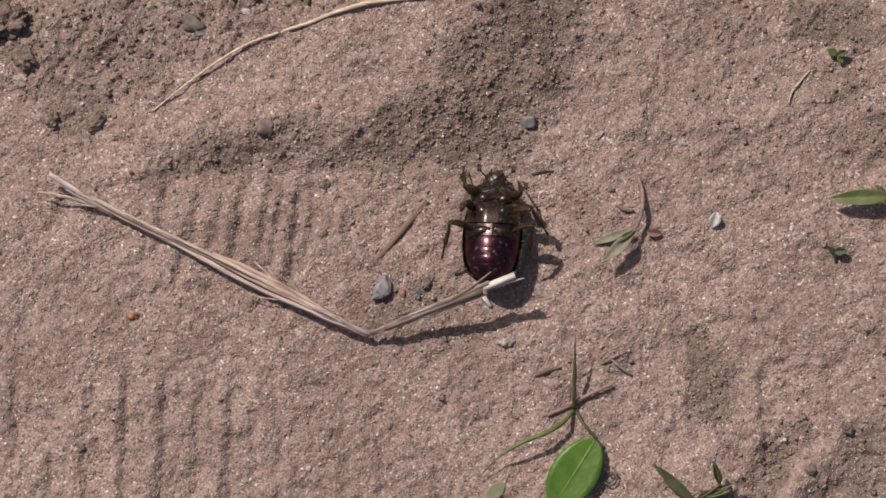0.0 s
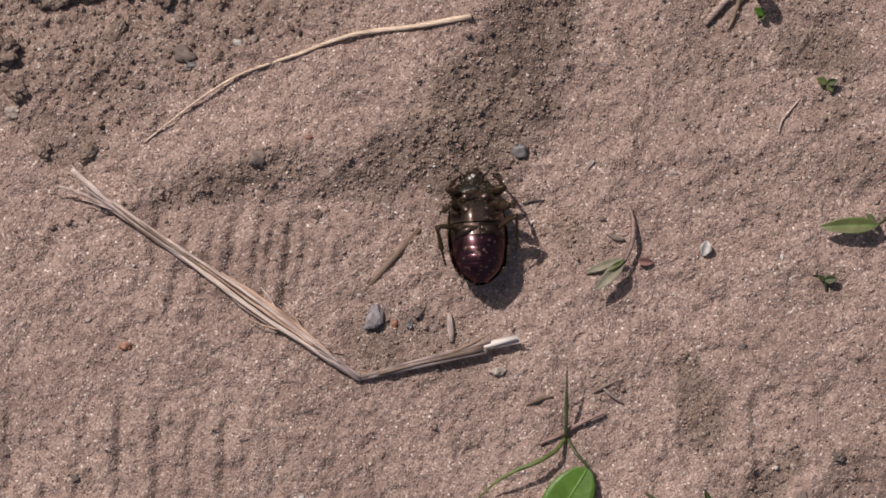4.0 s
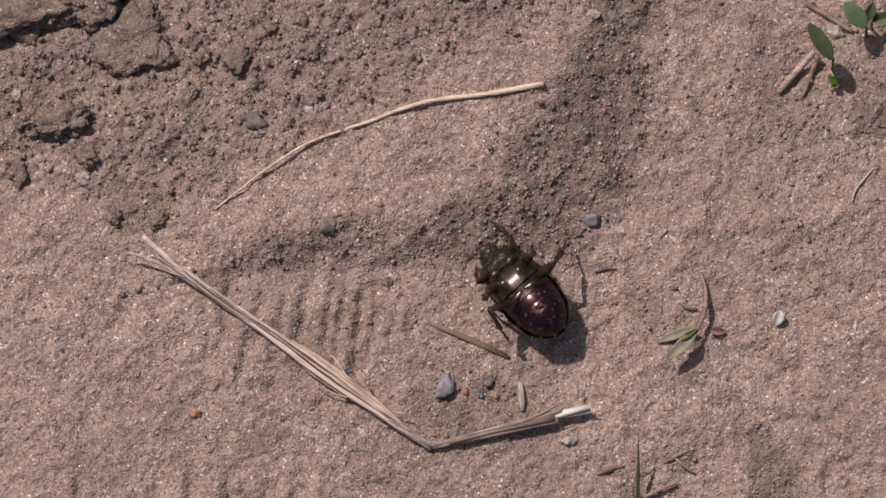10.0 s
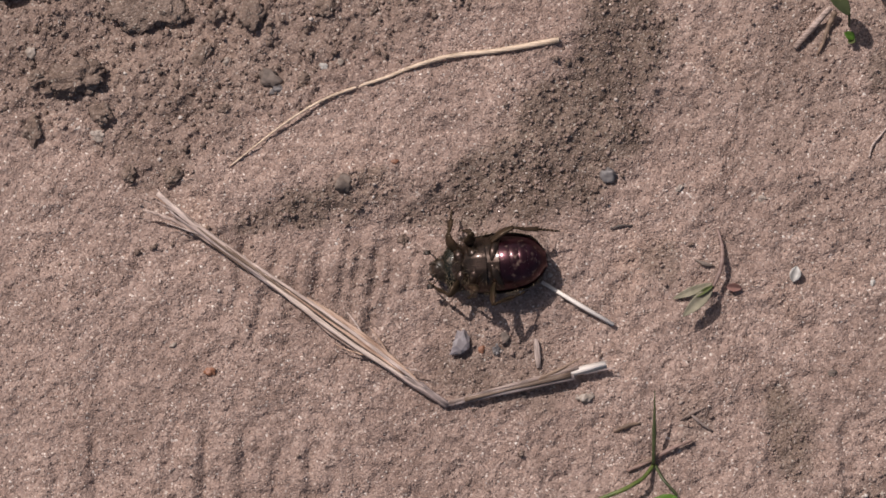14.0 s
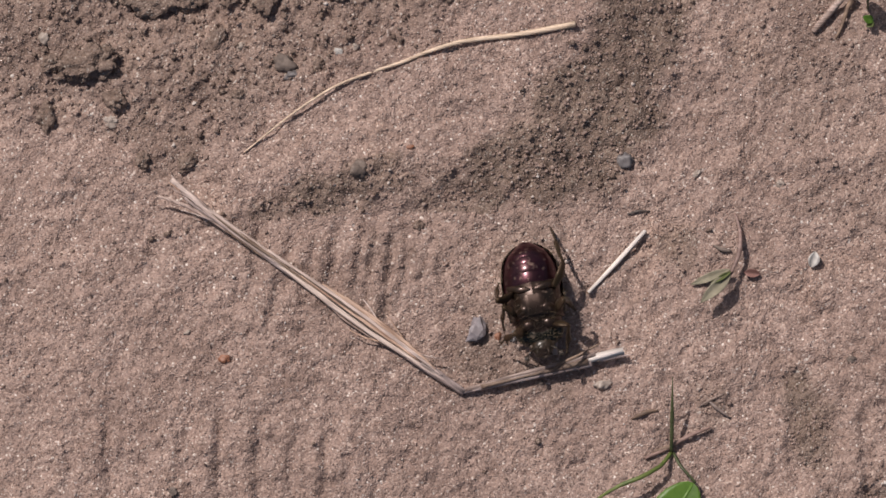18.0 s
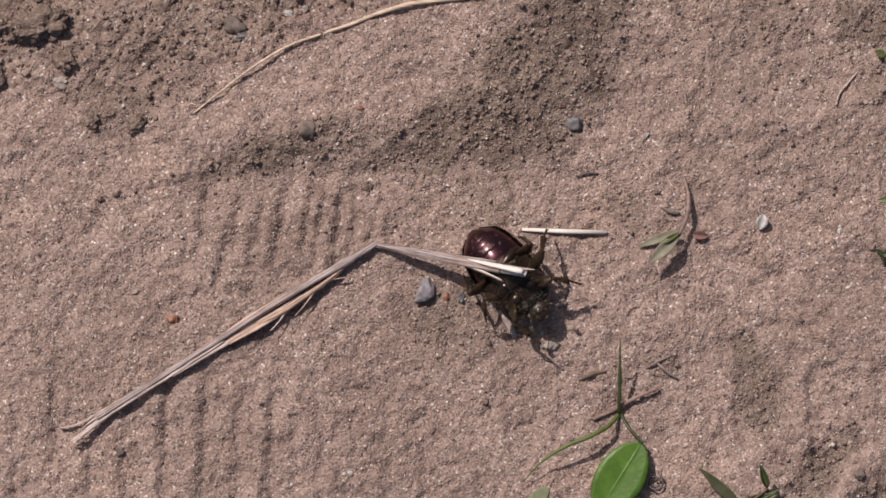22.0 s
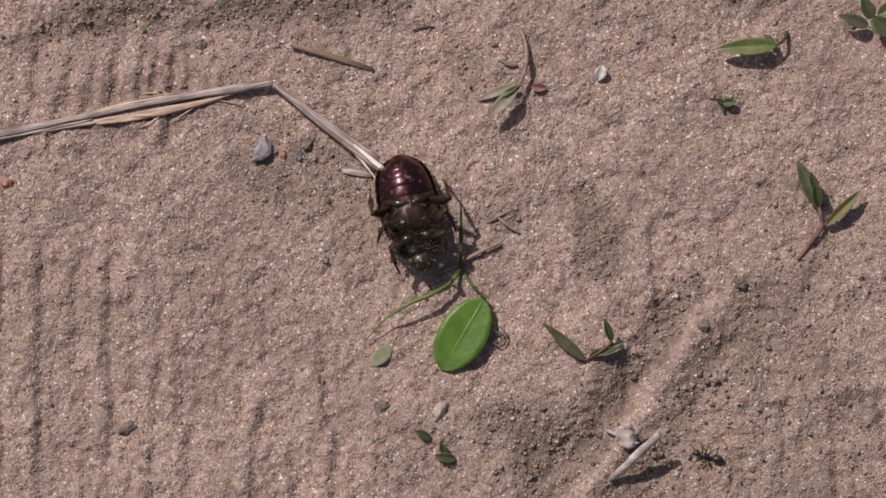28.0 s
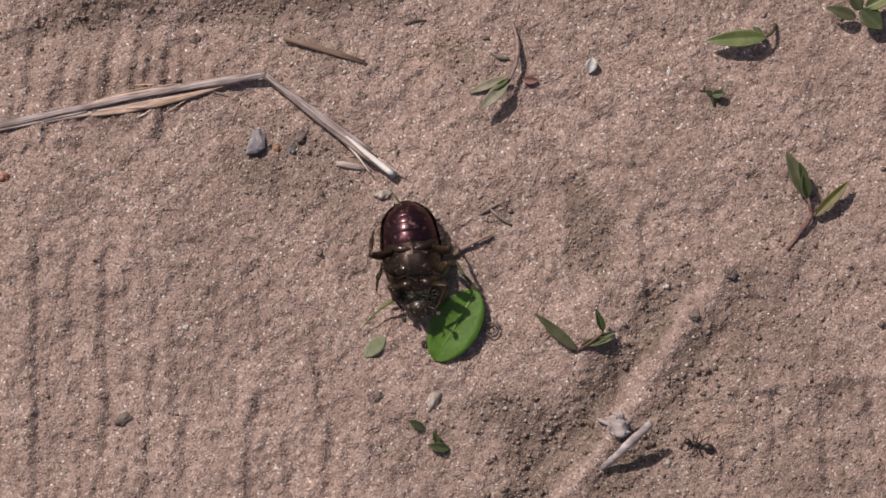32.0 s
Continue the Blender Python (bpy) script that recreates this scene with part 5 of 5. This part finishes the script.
STRAW_ROWS = [
    (0.00, -3.6, -25.3, 2.5, 20.7, -14.5, 10.2, -54.3, 1.8, 3.0),
    (0.20, -3.1, -25.1, 2.5, 21.1, -14.8, 10.2, -53.7, 1.7, 3.0),
    (0.40, -3.7, -27.4, 1.3, 22.0, -21.6, 2.0, -50.4, 5.9, 2.1),
    (18.70, -3.6, -27.4, 1.3, 22.1, -21.7, 2.0, -50.2, 5.9, 2.1),
    (18.80, -2.8, -27.2, 10.2, 21.2, -22.5, 3.0, -49.0, 6.5, 2.4),
    (18.87, 3.1, -16.2, 17.6, 19.3, -24.2, 5.2, -46.4, 7.7, 3.0),
    (18.94, 7.9, -9.4, 13.8, 17.4, -26.0, 7.2, -43.8, 9.1, 3.5),
    (19.00, 7.9, -7.2, 9.0, 15.6, -27.4, 9.0, -41.7, 10.2, 4.0),
    (19.50, 10.7, -2.7, 9.0, 18.3, -22.7, 10.5, -42.2, 16.1, 5.0),
    (19.70, 10.6, 0.1, 9.0, 20.1, -22.1, 10.5, -37.8, 12.0, 6.0),
    (19.80, 7.7, -0.6, 9.0, 19.4, -20.9, 10.5, -40.7, 4.4, 7.0),
    (19.90, 4.6, -5.6, 9.0, 20.2, -19.9, 10.5, -50.2, -15.6, 8.0),
    (20.00, -3.3, -9.4, 4.0, 21.0, -17.1, 10.5, -53.3, -38.4, 4.0),
    (20.50, -5.6, -7.7, 3.0, 19.8, -15.7, 10.5, -53.3, -43.7, 6.0),
    (21.00, -6.8, -7.3, 1.2, 17.9, -11.7, 10.5, -54.0, -41.0, 4.0),
    (22.00, -9.2, -10.6, 1.0, 15.2, -15.8, 10.5, -58.8, -42.3, 3.0),
    (23.00, -8.6, -9.6, 1.0, 17.1, -15.4, 10.5, -59.6, -41.9, 3.0),
    (23.50, -4.4, -9.7, 6.0, 20.7, -14.9, 10.5, -52.4, -41.2, 6.0),
    (23.80, -1.0, -13.1, 6.0, 22.3, -18.5, 10.5, -54.1, -45.8, 6.0),
    (24.00, -2.9, -7.4, 6.0, 22.5, -15.1, 10.5, -49.9, -42.9, 6.0),
    (24.30, 0.7, -3.1, 4.0, 21.9, -13.2, 10.5, -51.9, -24.3, 5.0),
    (24.50, -2.4, -6.5, 3.0, 18.8, -18.4, 9.5, -57.2, -23.9, 3.0),
    (25.00, -2.9, -7.2, 1.0, 18.8, -17.9, 9.5, -56.6, -25.1, 0.5),
    (26.00, -4.3, -5.4, 1.0, 17.5, -16.0, 8.5, -58.2, -23.5, 0.5),
    (26.50, -3.7, -7.8, 1.0, 16.5, -19.5, 6.0, -59.2, -18.3, 0.5),
    (28.50, 0.7, -7.5, 1.0, 20.4, -23.6, 1.6, -54.2, -17.9, 1.0),
    (32.00, 0.1, -7.3, 1.0, 20.0, -23.7, 1.3, -55.7, -17.9, 1.0),
]
TWIG_ROWS = [
    (0, 1.5, -9.1, 50),
    (7, 1.5, -8.5, 48),
    (7.5, 3.0, -10.3, 49),
    (8, 2.8, -11.5, 38),
    (8.5, 3.2, -11.3, -21),
    (10.3, 1.7, -10.4, -23),
    (10.7, 0.1, -13.7, -4),
    (11.6, 0.1, -13.7, -4),
    (12, 5.5, -13.6, -37),
    (12.5, 17.4, -11.4, -14),
    (13, 17.3, -11.5, -28),
    (13.5, 17.1, -11.5, -30),
    (14, 16.9, -11.5, -31),
    (14.5, 16.9, -12.2, -16),
    (16.5, 20.3, -7.2, 48),
    (18, 20.4, -7.3, 47),
    (18.5, 20.6, -6.7, 37),
    (19, 20.7, -7.2, 38),
    (19.5, 22.4, -6.8, 19),
    (20, 22.1, -6.2, 16),
    (20.5, 22.0, -6.0, 24),
    (21, 22.1, -6.0, 9),
    (21.5, 21.2, -6.1, 15),
    (22, 20.2, -8.4, -2),
    (22.5, 17.9, -7.7, -3),
    (23, 19.2, -7.7, 0),
    (23.4, 16.1, -6.4, -4),
    (23.5, 9.2, -3.5, -18),
    (26, 9.7, -3.8, -18),
    (32, 9.6, -3.7, -18),
]


BLADE_ROWS = [
    (0, (28.8, -37.0, 0.4), (28.9, -30.2, 3.4)),
    (29.4, (28.8, -37.0, 0.4), (28.9, -30.2, 3.4)),
    (29.7, (30.8, -39.0, 5.0), (24.7, -33.9, 10.0)),
    (30, (28.4, -36.0, 8.0), (15.1, -31.3, 9.0)),
    (30.3, (27.4, -35.8, 5.0), (16.7, -31.1, 5.0)),
    (30.6, (27.4, -35.4, 2.5), (17.9, -30.0, 2.5)),
    (31.1, (27.5, -34.2, 2.8), (20.6, -28.7, 2.8)),
    (31.5, (21.9, -33.2, 3.0), (12.6, -23.6, 5.0)),
    (32, (26.0, -36.1, 3.0), (18.5, -24.9, 5.0)),
]


def straw_pose(b, s, t):
    b, s, t = (Vector((p[0], p[1], max(p[2], ground_at(p[0], p[1]) + 0.75))) for p in (b, s, t))
    mids = [p.lerp(q, k / 10) for p, q in ((b, t), (b, s)) for k in range(1, 10)]
    under = relief([m.x for m in mids], [m.y for m in mids], False)
    low = max(0.0, max(float(g) + 0.55 - m.z for g, m in zip(under, mids)))  # clear of the swells between its ends
    b, s, t = (p + Vector((0, 0, low)) for p in (b, s, t))
    e1 = (s - b).normalized()
    n = e1.cross(t - b).normalized()
    bend = e1.angle(t - b)  # the fold keeps its angle: the short arm takes most of what is left over
    e1 = Matrix.Rotation(-0.7 * (radians(130.5) - bend), 3, n) @ e1
    m = Matrix((e1, n.cross(e1), n)).transposed().to_4x4()
    return Matrix.Translation(b * K) @ m


# where the legs reach at their widest, in the beetle's own plan: seconds, x, y
REACH = {
    ("fore", -1): [(0, -5.7, 10.1), (1, -5.5, 7.8), (2, -6.8, 10.9), (3, -5.1, 9.4), (6, -1.3, 9.8), (8, -1.3, 10.8), (9, -1.1, 9.0), (10, -3.4, 8.3), (11, -6.0, 9.1), (12, -5.3, 9.0), (13, -8.7, 4.1), (14, -2.5, 10.2), (17, -4.6, 11.9), (20, -6.5, 11.0), (21, -4.7, 11.9), (22, -7.8, 9.0), (24, -1.0, 12.4), (25, -5.8, 5.7), (26, -3.1, 12.0)],
    ("fore", 1): [(2, 5.7, 10.0), (3, 5.5, 8.4), (7, 3.2, 9.2), (8, 3.3, 11.0), (9, 4.1, 10.9), (10, 4.2, 12.0), (11, 6.9, 11.0), (14, 9.2, 5.6), (17, 3.9, 12.3), (18, 6.7, 6.2), (20, 1.2, 12.4), (21, 4.7, 9.0), (22, 3.7, 12.2), (23, 6.4, 9.7), (24, 7.2, 10.6), (25, 5.0, 12.0), (31, 9.2, 3.4)],
    ("mid", -1): [(1, -5.5, -2.9), (2, -8.9, 0.0), (8, -9.3, 1.5), (17, -8.8, 2.0), (22, -9.3, -1.4), (23, -8.2, 0.7), (25, -7.2, -1.5), (26, -10.4, -0.4), (29, -8.6, -2.9), (31, -7.8, 1.3)],
    ("mid", 1): [(0, 8.8, -0.2), (2, 8.9, 0.3), (6, 9.4, 3.7), (7, 8.8, 2.2), (8, 6.6, -4.3), (17, 8.5, -2.5), (19, 9.1, 0.6), (21, 10.5, 0.4), (22, 7.7, 3.3), (23, 7.6, 1.6), (26, 8.1, -1.7), (31, 10.1, -3.3)],
    ("hind", -1): [(0, -8.0, -4.9), (3, -6.6, -8.2), (6, -9.2, -5.1), (7, -5.4, -3.3), (9, -6.9, -3.0), (10, -7.2, -4.3), (11, -7.9, -2.0), (12, -6.5, -1.8), (18, -4.6, -10.6), (19, -6.1, -7.2), (24, -6.4, -5.7), (29, -7.0, -7.5), (30, -6.6, -1.6), (31, -6.5, -6.3)],
    ("hind", 1): [(1, 7.8, -8.5), (3, 6.9, -5.5), (6, 9.4, -6.2), (7, 8.0, -9.6), (8, 6.9, -8.6), (9, 11.3, -1.0), (10, 10.7, 1.3), (11, 11.3, -1.5), (12, 8.6, -2.5), (13, 6.6, -7.8), (14, 4.4, -10.8), (17, 8.5, -6.8), (24, 8.8, 0.5), (26, 4.5, -7.1), (29, 7.1, -8.6), (30, 4.0, -9.8)],
}


def leg_pose(s, kind, hip, tip):
    """Two links from the hip to the tip of the foot, the knee turned out: the poses of thigh and shin."""
    lf, ls, lt = LEG_LENGTHS[kind]
    far = ls + 0.95 * lt
    way = tip - hip
    d = min(max(way.length, abs(lf - far) + 0.4), 0.985 * (lf + far))
    way.normalize()
    a = math.acos(max(-1, min(1, (lf * lf + d * d - far * far) / (2 * lf * d))))
    pole = Vector((s * 0.9, 0.5 if kind == "fore" else -0.1, 0.6))
    perp = (pole - way * pole.dot(way)).normalized()
    thigh = way * math.cos(a) + perp * math.sin(a)
    knee = hip + thigh * lf
    shin = (hip + way * d - knee).normalized()
    side = -s * way.cross(perp)

    def placed(x, at):
        return Matrix.Translation(at * K) @ Matrix((s * x, side, (s * x).cross(side))).transposed().to_4x4()
    upper = placed(thigh, hip)
    return upper, upper.inverted() @ placed(shin, knee)


def end_pose(a, b):
    """Local x from a towards b."""
    a, b = Vector(a), Vector(b)
    e1 = (b - a).normalized()
    e2 = Vector((0, 0, 1)).cross(e1).normalized()
    return Matrix.Translation(a * K) @ Matrix((e1, e2, e1.cross(e2))).transposed().to_4x4()


def eased(rows):
    """Adds rows where a thing rolls over, so that no step turns it too far."""
    more = []
    for (t0, m0), (t1, m1) in zip(rows, rows[1:]):
        more.append((t0, m0))
        q0, q1 = m0.to_quaternion(), m1.to_quaternion()
        if abs(q0.rotation_difference(q1).angle) > 1.2:
            for u in (0.25, 0.5, 0.75):
                more.append((t0 + (t1 - t0) * u, Matrix.LocRotScale(m0.translation.lerp(m1.translation, u), q0.slerp(q1, u), None)))
    return more + [rows[-1]]


def motions():
    rnd = random.Random(4)
    rock = []
    for t, x, y, a in BEETLE_ROWS:
        nod = -11 * math.cos(math.radians(a - 31.5)) + rnd.uniform(-2, 2)
        rock.append((t, pose(x * K, y * K, (ground_at(x, y) + 3.5) * K, nod, rnd.uniform(-4, 4), a) @ pose(0, 0, -3.6 * K)))
    walk(BEETLE, rock)
    for kind, s, x, y, z, thigh, shin in LEGS:
        known = {t: (tx, ty) for t, tx, ty in REACH[kind, s]}
        rows, bends = [], []
        for t, *_ in BEETLE_ROWS:
            rest = {"fore": (3.4, 9.0), "mid": (6.2, 3.2), "hind": (5.8, -4.6)}[kind]
            tip = known[t] if t in known else (s * rest[0] + rnd.uniform(-0.9, 0.9), rest[1] + rnd.uniform(-1.3, 1.3))
            upper, lower = leg_pose(s, kind, Vector((x, y, z)), Vector((*tip, 4.0)))
            rows.append((t, upper))
            bends.append((t, lower))
        walk(thigh, eased(rows))
        walk(shin, eased(bends))
    walk(STRAW, [(t, straw_pose(p[0:3], p[3:6], p[6:9])) for t, *p in STRAW_ROWS])
    rows = []
    for t, x, y, a in TWIG_ROWS:
        white = 12.2 < t < 23.45
        rows.append((t, pose(x * K, y * K, (ground_at(x, y) + 0.55) * K, 0, 0, a) @ pose(0, 0, 0, 180 if white else 0, 0, 0)))
    walk(TWIG, eased(rows))
    chip = [
        (0, 14.5, -18.8, -57),
        (1.2, 14.5, -18.8, -57),
        (2, 10.6, -19.4, -84),
        (18.5, 10.6, -19.4, -84),
        (19.2, 11.6, -24.1, -104),
        (23.9, 11.5, -22.2, -30),
        (24.6, 13.2, -21.8, -10),
        (32, 13.2, -21.8, -10),
    ]
    walk(BLADE, [(t, end_pose(a, b)) for t, a, b in BLADE_ROWS])
    walk(CHIP, eased([(t, pose(x * K, y * K, (ground_at(x, y) + 0.45) * K, 0, 0, a) @ pose(0, 0, 0, 180 if t < 1.5 else 0)) for t, x, y, a in chip]))


motions()
